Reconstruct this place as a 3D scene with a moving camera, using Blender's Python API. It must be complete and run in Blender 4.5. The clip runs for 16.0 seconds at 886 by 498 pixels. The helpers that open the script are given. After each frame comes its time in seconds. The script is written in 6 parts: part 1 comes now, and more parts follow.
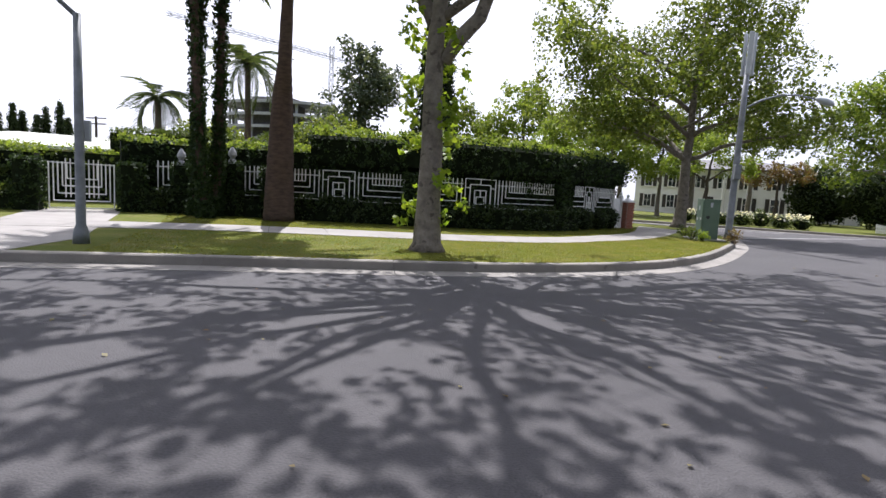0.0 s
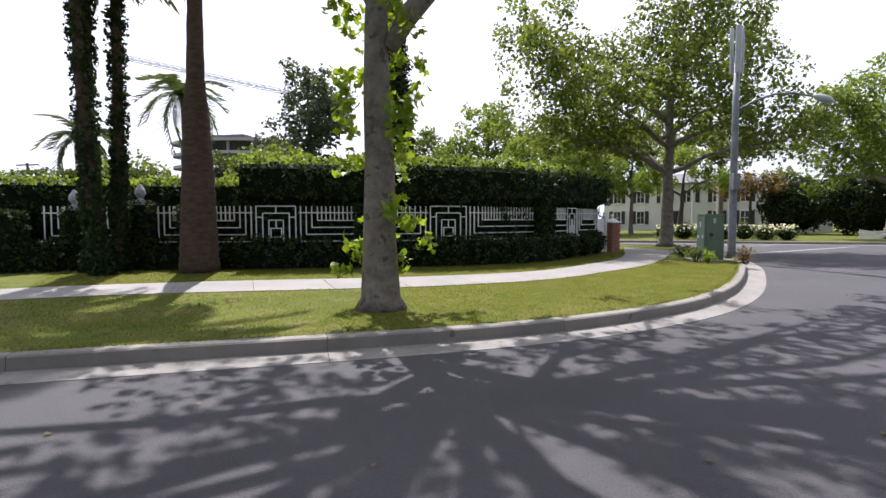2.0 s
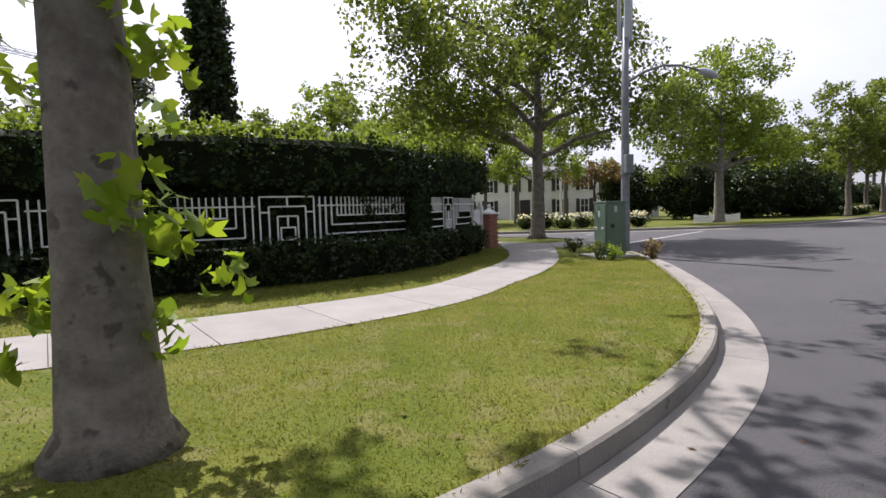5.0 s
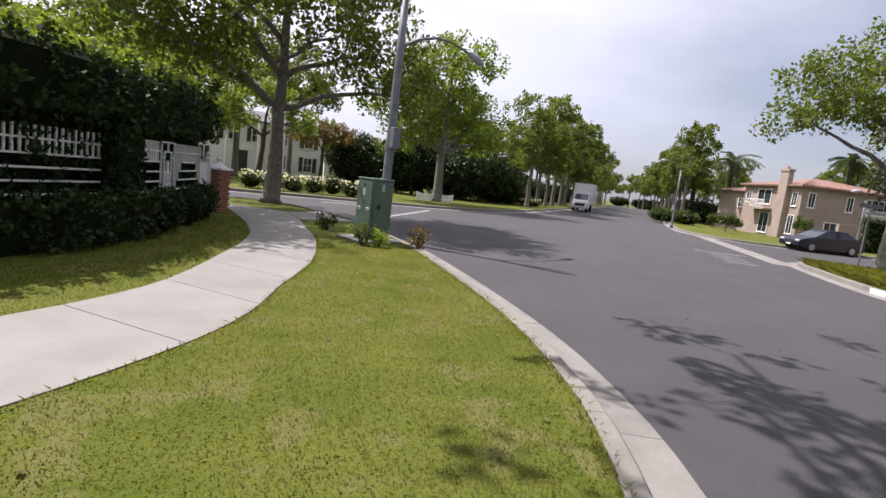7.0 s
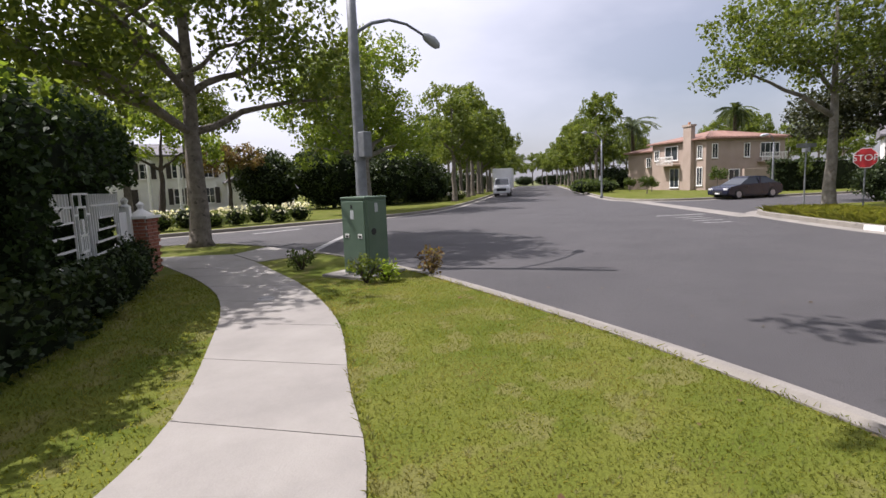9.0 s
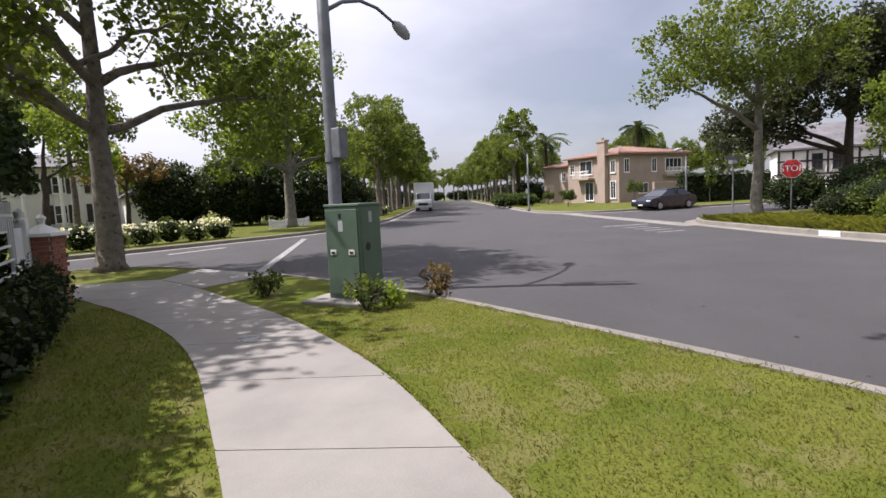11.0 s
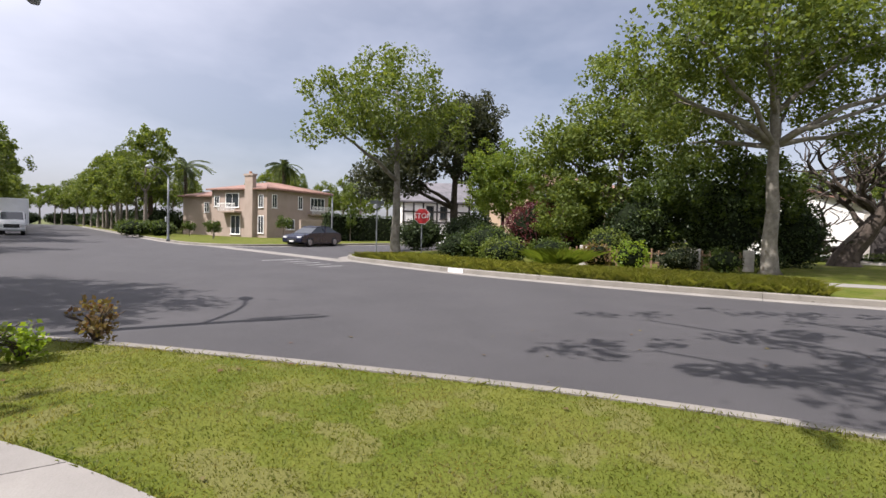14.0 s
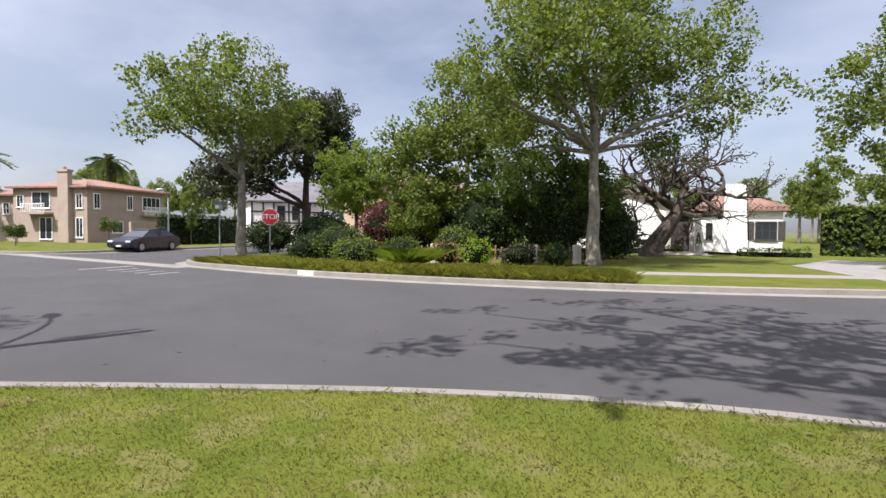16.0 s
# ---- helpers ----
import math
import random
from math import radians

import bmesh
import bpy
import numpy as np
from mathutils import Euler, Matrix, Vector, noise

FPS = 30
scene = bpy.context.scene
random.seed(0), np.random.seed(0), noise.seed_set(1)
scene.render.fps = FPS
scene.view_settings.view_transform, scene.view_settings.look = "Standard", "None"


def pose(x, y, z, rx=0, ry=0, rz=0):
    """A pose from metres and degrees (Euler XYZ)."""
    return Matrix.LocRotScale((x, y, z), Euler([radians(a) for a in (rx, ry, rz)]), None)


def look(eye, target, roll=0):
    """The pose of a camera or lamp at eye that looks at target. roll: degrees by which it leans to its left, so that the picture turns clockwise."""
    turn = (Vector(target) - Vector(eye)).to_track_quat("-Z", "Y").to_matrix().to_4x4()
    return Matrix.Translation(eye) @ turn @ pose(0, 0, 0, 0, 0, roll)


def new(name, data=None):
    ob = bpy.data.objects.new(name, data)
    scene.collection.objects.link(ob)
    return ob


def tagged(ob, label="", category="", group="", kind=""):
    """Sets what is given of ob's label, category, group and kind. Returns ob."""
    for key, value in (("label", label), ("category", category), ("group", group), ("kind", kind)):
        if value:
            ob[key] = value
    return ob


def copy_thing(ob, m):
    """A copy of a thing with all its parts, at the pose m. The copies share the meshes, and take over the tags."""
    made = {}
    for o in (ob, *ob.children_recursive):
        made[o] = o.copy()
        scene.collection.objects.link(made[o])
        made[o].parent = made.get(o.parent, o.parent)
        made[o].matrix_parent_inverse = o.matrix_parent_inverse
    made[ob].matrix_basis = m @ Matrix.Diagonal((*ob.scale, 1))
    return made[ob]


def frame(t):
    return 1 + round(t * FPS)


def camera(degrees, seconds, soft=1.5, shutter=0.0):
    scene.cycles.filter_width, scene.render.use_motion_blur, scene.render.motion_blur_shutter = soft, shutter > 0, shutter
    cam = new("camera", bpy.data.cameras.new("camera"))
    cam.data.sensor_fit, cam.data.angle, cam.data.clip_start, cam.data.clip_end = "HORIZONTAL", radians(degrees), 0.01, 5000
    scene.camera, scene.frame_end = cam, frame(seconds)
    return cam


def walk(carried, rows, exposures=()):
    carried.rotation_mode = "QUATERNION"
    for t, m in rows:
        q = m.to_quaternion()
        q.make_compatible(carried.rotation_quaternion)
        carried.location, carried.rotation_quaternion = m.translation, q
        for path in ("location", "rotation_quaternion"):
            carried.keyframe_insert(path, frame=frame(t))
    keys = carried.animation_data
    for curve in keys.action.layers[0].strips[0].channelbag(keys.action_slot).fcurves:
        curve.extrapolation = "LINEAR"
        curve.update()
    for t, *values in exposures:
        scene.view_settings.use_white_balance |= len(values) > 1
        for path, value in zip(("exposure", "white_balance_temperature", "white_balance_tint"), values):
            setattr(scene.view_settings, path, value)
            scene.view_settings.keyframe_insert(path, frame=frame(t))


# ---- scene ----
cam = camera(80, 16.0)

# seconds, eye x y z, yaw, pitch, roll
PATH = [
    (0, 2.757, 5.626, 1.410, 13.09, -6.43, 3.23),
    (0.5, 2.606, 6.271, 1.438, 14.78, -4.16, 1.91),
    (1, 2.466, 7.120, 1.438, 13.91, -3.90, -0.60),
    (1.5, 2.328, 7.830, 1.449, 13.43, -1.86, 1.61),
    (2, 2.208, 8.564, 1.456, 9.78, -3.24, -0.15),
    (2.5, 2.141, 9.261, 1.462, 8.74, -5.12, -0.06),
    (3, 2.043, 9.957, 1.472, 6.55, -4.58, -0.39),
    (5.5, 1.505, 13.511, 1.515, -13.81, -3.91, 0.15),
    (6, 1.457, 14.226, 1.633, -23.95, -3.91, 2.82),
    (6.5, 1.382, 14.851, 1.708, -35.58, -5.53, 5.58),
    (7, 1.349, 15.373, 1.742, -38.27, -7.42, 6.90),
    (7.5, 1.409, 16.282, 1.810, -41.00, -8.41, 3.64),
    (8, 1.362, 17.010, 1.781, -40.54, -8.77, 4.20),
    (8.5, 1.315, 17.708, 1.772, -43.47, -7.53, 0.88),
    (11, 1.577, 20.656, 1.639, -57.80, -5.73, -2.60),
    (11.5, 1.767, 21.009, 1.611, -58.99, -4.67, -1.42),
    (12, 1.927, 21.277, 1.605, -63.45, -3.42, -0.12),
    (12.5, 2.026, 21.424, 1.615, -70.72, -4.41, -0.28),
    (13, 2.039, 21.575, 1.602, -75.90, -3.06, 1.25),
    (13.5, 1.946, 21.654, 1.560, -86.32, -2.48, 1.60),
    (14, 1.833, 21.607, 1.529, -95.80, -2.21, 1.45),
    (14.5, 1.709, 21.574, 1.519, -101.42, -2.11, 1.29),
    (15, 1.704, 21.454, 1.543, -104.27, -2.06, 0.22),
    (15.5, 1.698, 21.432, 1.551, -108.32, -2.01, 0.39),
    (16, 1.714, 21.375, 1.589, -111.05, -2.09, 0.52),
]


def heading(x, y, z, yaw, pitch, roll):
    a, b = radians(yaw), radians(pitch)
    ahead = Vector((-math.sin(a) * math.cos(b), math.cos(a) * math.cos(b), math.sin(b)))
    eye = Vector((x, y, z))
    return look(eye, eye + ahead, roll)


walk(cam, [(t, heading(*row)) for t, *row in PATH], exposures=((0.0, 0.79, 5950, 15), (3.2, 0.78, 6000, 16), (6.0, 0.6, 6150, 17), (12.0, 0.62, 6250, 17), (14.0, 0.7, 6250, 15), (15.0, 0.82, 6120, 15), (16.0, 0.84, 6120, 14)))

# ---- light ----
SUN_EL = radians(56.5)
SUN_DIR = Vector((-0.44 * math.cos(SUN_EL), 0.898 * math.cos(SUN_EL), math.sin(SUN_EL))).normalized()
world = bpy.data.worlds.new("sky")
scene.world = world
world.use_nodes = True
wn, wl = world.node_tree.nodes, world.node_tree.links
wn.clear()
w_out = wn.new("ShaderNodeOutputWorld")
w_bg = wn.new("ShaderNodeBackground")
w_sky = wn.new("ShaderNodeTexSky")
w_sky.sky_type = "NISHITA"
w_sky.sun_disc = False
w_sky.sun_elevation = SUN_EL
w_sky.sun_rotation = math.atan2(SUN_DIR.x, SUN_DIR.y)
w_sky.air_density, w_sky.dust_density, w_sky.ozone_density = 1.0, 2.4, 1.2
# thin high cloud, streaked, over the whole dome
w_co = wn.new("ShaderNodeTexCoord")
w_map = wn.new("ShaderNodeMapping")
w_map.inputs["Scale"].default_value = (1.2, 2.2, 5.0)
w_noise = wn.new("ShaderNodeTexNoise")
w_noise.inputs["Scale"].default_value = 0.9
w_noise.inputs["Detail"].default_value = 5
w_noise.inputs["Roughness"].default_value = 0.55
w_ramp = wn.new("ShaderNodeMapRange")
w_ramp.inputs["From Min"].default_value = 0.38
w_ramp.inputs["From Max"].default_value = 0.72
w_ramp.inputs["To Min"].default_value = 0.16
w_ramp.inputs["To Max"].default_value = 0.4
w_mix = wn.new("ShaderNodeMix")
w_mix.data_type = "RGBA"
w_mix.inputs["B"].default_value = (13.5, 13.4, 14.4, 1)
wl.new(w_co.outputs["Generated"], w_map.inputs["Vector"])
wl.new(w_map.outputs["Vector"], w_noise.inputs["Vector"])
wl.new(w_noise.outputs["Fac"], w_ramp.inputs["Value"])
# the veil is brightest round the sun
w_dot = wn.new("ShaderNodeVectorMath")
w_dot.operation = "DOT_PRODUCT"
w_dot.inputs[1].default_value = SUN_DIR
wl.new(w_co.outputs["Generated"], w_dot.inputs[0])
w_halo = wn.new("ShaderNodeMapRange")
w_halo.interpolation_type = "SMOOTHSTEP"
w_halo.inputs["From Min"].default_value = -0.12
w_halo.inputs["From Max"].default_value = 1.0
w_halo.inputs["To Max"].default_value = 0.9
wl.new(w_dot.outputs["Value"], w_halo.inputs["Value"])
w_sum = wn.new("ShaderNodeMath")
w_sum.use_clamp = True
wl.new(w_ramp.outputs["Result"], w_sum.inputs[0])
wl.new(w_halo.outputs["Result"], w_sum.inputs[1])
wl.new(w_sum.outputs[0], w_mix.inputs["Factor"])
wl.new(w_sky.outputs["Color"], w_mix.inputs["A"])
wl.new(w_mix.outputs["Result"], w_bg.inputs["Color"])
w_bg.inputs["Strength"].default_value = 0.06
wl.new(w_bg.outputs["Background"], w_out.inputs["Surface"])
sun = new("sun", bpy.data.lights.new("sun", "SUN"))
sun.data.energy, sun.data.angle, sun.data.color = 5.0, radians(0.55), (1.0, 0.95, 0.88)
sun.matrix_world = look(SUN_DIR * 60, (0, 0, 0))


# ---- materials ----
def shader(name, rough=0.8, metal=0.0):
    m = bpy.data.materials.new(name)
    m.use_nodes = True
    b = m.node_tree.nodes["Principled BSDF"]
    b.inputs["Roughness"].default_value = rough
    b.inputs["Metallic"].default_value = metal
    return m, m.node_tree.nodes, m.node_tree.links, b


def surface(name, a, b, scale=3.0, rough=0.8, fine=0.0, bump=0.0, bump_scale=60.0, metal=0.0, vary=0.0, stretch=(1, 1, 1), spots=None):
    """Two tones mixed by noise at a large scale, grain at a small one, relief, and a random step for each piece."""
    m, n, l, p = shader(name, rough, metal)
    co = n.new("ShaderNodeTexCoord")
    mp = n.new("ShaderNodeMapping")
    mp.inputs["Scale"].default_value = stretch
    l.new(co.outputs["Object"], mp.inputs["Vector"])
    big = n.new("ShaderNodeTexNoise")
    big.inputs["Scale"].default_value, big.inputs["Detail"].default_value = scale, 6
    big.inputs["Roughness"].default_value = 0.6
    l.new(mp.outputs["Vector"], big.inputs["Vector"])
    rng = n.new("ShaderNodeMapRange")
    rng.inputs["From Min"].default_value, rng.inputs["From Max"].default_value = 0.35, 0.65
    l.new(big.outputs["Fac"], rng.inputs["Value"])
    mix = n.new("ShaderNodeMix")
    mix.data_type = "RGBA"
    mix.inputs["A"].default_value, mix.inputs["B"].default_value = (*a, 1), (*b, 1)
    l.new(rng.outputs["Result"], mix.inputs["Factor"])
    colour = mix.outputs["Result"]
    small = n.new("ShaderNodeTexNoise")
    small.inputs["Scale"].default_value, small.inputs["Detail"].default_value = bump_scale, 4
    l.new(mp.outputs["Vector"], small.inputs["Vector"])
    if fine or vary:
        hsv = n.new("ShaderNodeHueSaturation")
        l.new(colour, hsv.inputs["Color"])
        value = n.new("ShaderNodeMath")
        value.operation = "MULTIPLY_ADD"
        value.inputs[1].default_value = 2 * fine
        value.inputs[2].default_value = 1 - fine
        l.new(small.outputs["Fac"], value.inputs[0])
        out = value.outputs[0]
        if vary:
            info = n.new("ShaderNodeObjectInfo")
            more = n.new("ShaderNodeMath")
            more.operation = "MULTIPLY_ADD"
            more.inputs[1].default_value = vary
            l.new(info.outputs["Random"], more.inputs[0])
            l.new(out, more.inputs[2])
            out = more.outputs[0]
        l.new(out, hsv.inputs["Value"])
        colour = hsv.outputs["Color"]
    if spots:
        sp = n.new("ShaderNodeTexNoise")
        sp.inputs["Scale"].default_value, sp.inputs["Detail"].default_value = spots[1], 3
        l.new(mp.outputs["Vector"], sp.inputs["Vector"])
        sr = n.new("ShaderNodeMapRange")
        sr.inputs["From Min"].default_value, sr.inputs["From Max"].default_value = spots[2], spots[2] + 0.06
        l.new(sp.outputs["Fac"], sr.inputs["Value"])
        sm = n.new("ShaderNodeMix")
        sm.data_type = "RGBA"
        sm.inputs["B"].default_value = (*spots[0], 1)
        l.new(sr.outputs["Result"], sm.inputs["Factor"])
        l.new(colour, sm.inputs["A"])
        colour = sm.outputs["Result"]
    l.new(colour, p.inputs["Base Color"])
    if bump:
        bp = n.new("ShaderNodeBump")
        bp.inputs["Strength"].default_value, bp.inputs["Distance"].default_value = bump, 0.02
        l.new(small.outputs["Fac"], bp.inputs["Height"])
        l.new(bp.outputs["Normal"], p.inputs["Normal"])
    return m


def leafy(name, a, b, through_light=0.45, rough=0.5, patches=()):
    """Leaves: each one its own tone, light shining through."""
    m, n, l, p = shader(name, rough)
    p.inputs["Specular IOR Level"].default_value = 0.25
    geo = n.new("ShaderNodeNewGeometry")
    mix = n.new("ShaderNodeMix")
    mix.data_type = "RGBA"
    mix.inputs["A"].default_value, mix.inputs["B"].default_value = (*a, 1), (*b, 1)
    l.new(geo.outputs["Random Per Island"], mix.inputs["Factor"])
    co = n.new("ShaderNodeTexCoord")
    for tone, scale, start, share in patches:
        tex = n.new("ShaderNodeTexNoise")
        tex.inputs["Scale"].default_value, tex.inputs["Detail"].default_value = scale, 5
        l.new(co.outputs["Object"], tex.inputs["Vector"])
        rng = n.new("ShaderNodeMapRange")
        rng.inputs["From Min"].default_value, rng.inputs["From Max"].default_value = start, start + 0.16
        rng.inputs["To Max"].default_value = share
        l.new(tex.outputs["Fac"], rng.inputs["Value"])
        over = n.new("ShaderNodeMix")
        over.data_type = "RGBA"
        over.inputs["B"].default_value = (*tone, 1)
        l.new(rng.outputs["Result"], over.inputs["Factor"])
        l.new(mix.outputs["Result"], over.inputs["A"])
        mix = over
    l.new(mix.outputs["Result"], p.inputs["Base Color"])
    tr = n.new("ShaderNodeBsdfTranslucent")
    bright = n.new("ShaderNodeMix")
    bright.data_type, bright.blend_type = "RGBA", "MULTIPLY"
    bright.inputs["Factor"].default_value = 1
    bright.inputs["B"].default_value = (1.7, 1.6, 0.75, 1)
    l.new(mix.outputs["Result"], bright.inputs["A"])
    l.new(bright.outputs["Result"], tr.inputs["Color"])
    both = n.new("ShaderNodeMixShader")
    both.inputs["Fac"].default_value = through_light
    l.new(p.outputs["BSDF"], both.inputs[1])
    l.new(tr.outputs["BSDF"], both.inputs[2])
    l.new(both.outputs["Shader"], n["Material Output"].inputs["Surface"])
    return m


M = {
    "asphalt": surface("asphalt", (0.047, 0.044, 0.046), (0.06, 0.056, 0.058), 0.5, 0.85, 0.5, 0.8, 65, spots=((0.036, 0.034, 0.035), 1.6, 0.68)),
    "concrete": surface("concrete", (0.2, 0.185, 0.17), (0.245, 0.228, 0.208), 1.4, 0.85, 0.1, 0.2, 70, vary=0.1),
    "kerb": surface("kerb", (0.165, 0.15, 0.128), (0.21, 0.192, 0.165), 1.8, 0.85, 0.15, 0.3, 50, vary=0.12, spots=((0.1, 0.09, 0.075), 5, 0.66)),
    "gutter": surface("gutter", (0.17, 0.157, 0.14), (0.23, 0.212, 0.19), 1.4, 0.85, 0.2, 0.3, 60, vary=0.1, spots=((0.1, 0.09, 0.08), 3, 0.68)),
    "lawn": surface("lawn", (0.071, 0.092, 0.011), (0.114, 0.121, 0.022), 0.9, 0.9, 0.35, 0.8, 45, spots=((0.122, 0.12, 0.036), 2.2, 0.55)),
    "soil": surface("soil", (0.07, 0.055, 0.035), (0.11, 0.09, 0.06), 3, 0.95, 0.3, 0.8, 30),
    "ground": surface("ground", (0.09, 0.11, 0.04), (0.13, 0.13, 0.06), 0.05, 0.95, 0.2, 0.3, 3),
    "grass": leafy("grass", (0.098, 0.124, 0.017), (0.168, 0.168, 0.044), 0.6, patches=(((0.2, 0.17, 0.08), 1.3, 0.5, 0.65), ((0.06, 0.1, 0.014), 2.1, 0.56, 0.7), ((0.24, 0.2, 0.12), 6.0, 0.58, 0.6))),
    "long_grass": leafy("long_grass", (0.11, 0.135, 0.02), (0.2, 0.2, 0.06), 0.55),
    "leaf": leafy("leaf", (0.066, 0.1, 0.021), (0.145, 0.178, 0.04)),
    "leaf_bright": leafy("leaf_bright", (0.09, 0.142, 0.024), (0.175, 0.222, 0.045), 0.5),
    "leaf_lime": leafy("leaf_lime", (0.13, 0.21, 0.02), (0.2, 0.26, 0.03), 0.5),
    "leaf_dark": leafy("leaf_dark", (0.018, 0.034, 0.012), (0.045, 0.065, 0.018), 0.2),
    "leaf_olive": leafy("leaf_olive", (0.03, 0.04, 0.022), (0.065, 0.07, 0.04), 0.3),
    "leaf_silver": leafy("leaf_silver", (0.05, 0.075, 0.05), (0.12, 0.14, 0.1), 0.3),
    "leaf_hedge": leafy("leaf_hedge", (0.03, 0.05, 0.012), (0.09, 0.125, 0.026), 0.35),
    "leaf_red": leafy("leaf_red", (0.06, 0.018, 0.024), (0.11, 0.03, 0.035), 0.35),
    "leaf_rust": leafy("leaf_rust", (0.12, 0.06, 0.035), (0.16, 0.14, 0.05), 0.35),
    # ivy, and the tall hedges' front, where the dark tone paints in shade
    "leaf_ivy_and_shade": leafy("leaf_ivy_and_shade", (0.013, 0.027, 0.009), (0.036, 0.062, 0.014), 0.2, 0.65),
    # near-black: the shade inside dense foliage, put into the colour
    "shade_core": surface("shade_core", (0.006, 0.009, 0.004), (0.014, 0.02, 0.008), 6, 0.95, 0.3),
    "petal": leafy("petal", (0.72, 0.7, 0.66), (0.85, 0.83, 0.8), 0.3),
    "palm_leaf": leafy("palm_leaf", (0.03, 0.05, 0.02), (0.08, 0.1, 0.04), 0.3),
    "bark": surface("bark", (0.12, 0.1, 0.08), (0.22, 0.19, 0.155), 5, 0.9, 0.25, 0.8, 22, spots=((0.085, 0.07, 0.055), 7, 0.6)),
    "bark_pale": surface("bark_pale", (0.12, 0.107, 0.088), (0.225, 0.207, 0.172), 4, 0.9, 0.25, 0.6, 22, spots=((0.14, 0.12, 0.09), 5, 0.58)),
    "bark_dark": surface("bark_dark", (0.04, 0.03, 0.022), (0.085, 0.065, 0.05), 6, 0.9, 0.3, 0.9, 20),
    "palm_bark": surface("palm_bark", (0.05, 0.032, 0.024), (0.1, 0.062, 0.045), 5, 0.95, 0.35, 1.0, 26, stretch=(1, 1, 3)),
    "white_paint": surface("white_paint", (0.74, 0.73, 0.7), (0.82, 0.81, 0.79), 3, 0.5, 0.06),
    "brick": surface("brick", (0.2, 0.07, 0.045), (0.29, 0.115, 0.07), 9, 0.85, 0.25, 0.5, 60, vary=0.35),
    "mortar": surface("mortar", (0.36, 0.33, 0.29), (0.44, 0.41, 0.36), 8, 0.9, 0.2),
    "cabinet": surface("cabinet", (0.085, 0.13, 0.092), (0.11, 0.16, 0.115), 2.2, 0.5, 0.08, 0.05, 40),
    "galvanised": surface("galvanised", (0.15, 0.16, 0.17), (0.23, 0.24, 0.255), 4, 0.55, 0.1, metal=0.35),
    "grey_paint": surface("grey_paint", (0.38, 0.4, 0.42), (0.46, 0.48, 0.5), 3, 0.5, 0.08),
    "black": surface("black", (0.012, 0.012, 0.013), (0.025, 0.025, 0.026), 6, 0.5, 0.1),
    "stucco_pink": surface("stucco_pink", (0.3, 0.235, 0.19), (0.36, 0.285, 0.235), 0.7, 0.9, 0.08, 0.2, 30),
    "stucco_white": surface("stucco_white", (0.74, 0.72, 0.68), (0.82, 0.8, 0.76), 0.8, 0.9, 0.06, 0.2, 30),
    "siding": surface("siding", (0.66, 0.65, 0.62), (0.74, 0.73, 0.7), 1.0, 0.8, 0.06),
    "peach": surface("peach", (0.36, 0.26, 0.17), (0.42, 0.31, 0.21), 0.8, 0.9, 0.08),
    "roof_tile": surface("roof_tile", (0.15, 0.082, 0.062), (0.22, 0.128, 0.1), 2.5, 0.85, 0.25, 0.7, 25, vary=0.25),
    "roof_green": surface("roof_green", (0.4, 0.42, 0.35), (0.5, 0.52, 0.44), 1.5, 0.85, 0.12, 0.3, 25),
    "roof_dark": surface("roof_dark", (0.1, 0.095, 0.1), (0.17, 0.16, 0.17), 1.5, 0.85, 0.2, 0.3, 25),
    "timber": surface("timber", (0.03, 0.025, 0.022), (0.055, 0.045, 0.04), 5, 0.8, 0.2),
    "wood": surface("wood", (0.17, 0.1, 0.06), (0.26, 0.16, 0.1), 5, 0.8, 0.2, stretch=(1, 1, 6)),
    "stone": surface("stone", (0.33, 0.3, 0.26), (0.46, 0.43, 0.38), 4, 0.9, 0.2, 0.5, 30, vary=0.2),
    "slab_grey": surface("slab_grey", (0.3, 0.3, 0.31), (0.4, 0.4, 0.41), 0.4, 0.9, 0.1),
    "car_blue": surface("car_blue", (0.012, 0.014, 0.03), (0.016, 0.018, 0.036), 2, 0.22, 0.03),
    "car_white": surface("car_white", (0.7, 0.7, 0.7), (0.76, 0.76, 0.76), 2, 0.3, 0.03),
    "car_silver": surface("car_silver", (0.42, 0.43, 0.45), (0.5, 0.51, 0.53), 2, 0.3, 0.03, metal=0.3),
    "tyre": surface("tyre", (0.014, 0.014, 0.014), (0.025, 0.025, 0.025), 8, 0.85, 0.2),
    "rim": surface("rim", (0.4, 0.4, 0.42), (0.5, 0.5, 0.52), 6, 0.35, 0.05, metal=0.8),
    "sign_red": surface("sign_red", (0.42, 0.018, 0.022), (0.5, 0.026, 0.03), 4, 0.45, 0.06),
    "road_paint": surface("road_paint", (0.24, 0.235, 0.23), (0.36, 0.35, 0.34), 3, 0.8, 0.2, spots=((0.08, 0.075, 0.075), 9, 0.55)),
    "terracotta": surface("terracotta", (0.35, 0.17, 0.1), (0.45, 0.23, 0.14), 5, 0.85, 0.15),
}
for key in ("lawn", "ground", "soil", "shade_core"):
    M[key].node_tree.nodes["Principled BSDF"].inputs["Specular IOR Level"].default_value = 0.1
glass, gn, gl, gp = shader("window_glass", 0.06)
gp.inputs["Base Color"].default_value = (0.03, 0.035, 0.04, 1)
gp.inputs["Specular IOR Level"].default_value = 0.8
M["glass"] = glass
lamp_lens, gn, gl, gp = shader("clear_lens", 0.1)
gp.inputs["Base Color"].default_value = (0.6, 0.6, 0.6, 1)
M["lens"] = lamp_lens


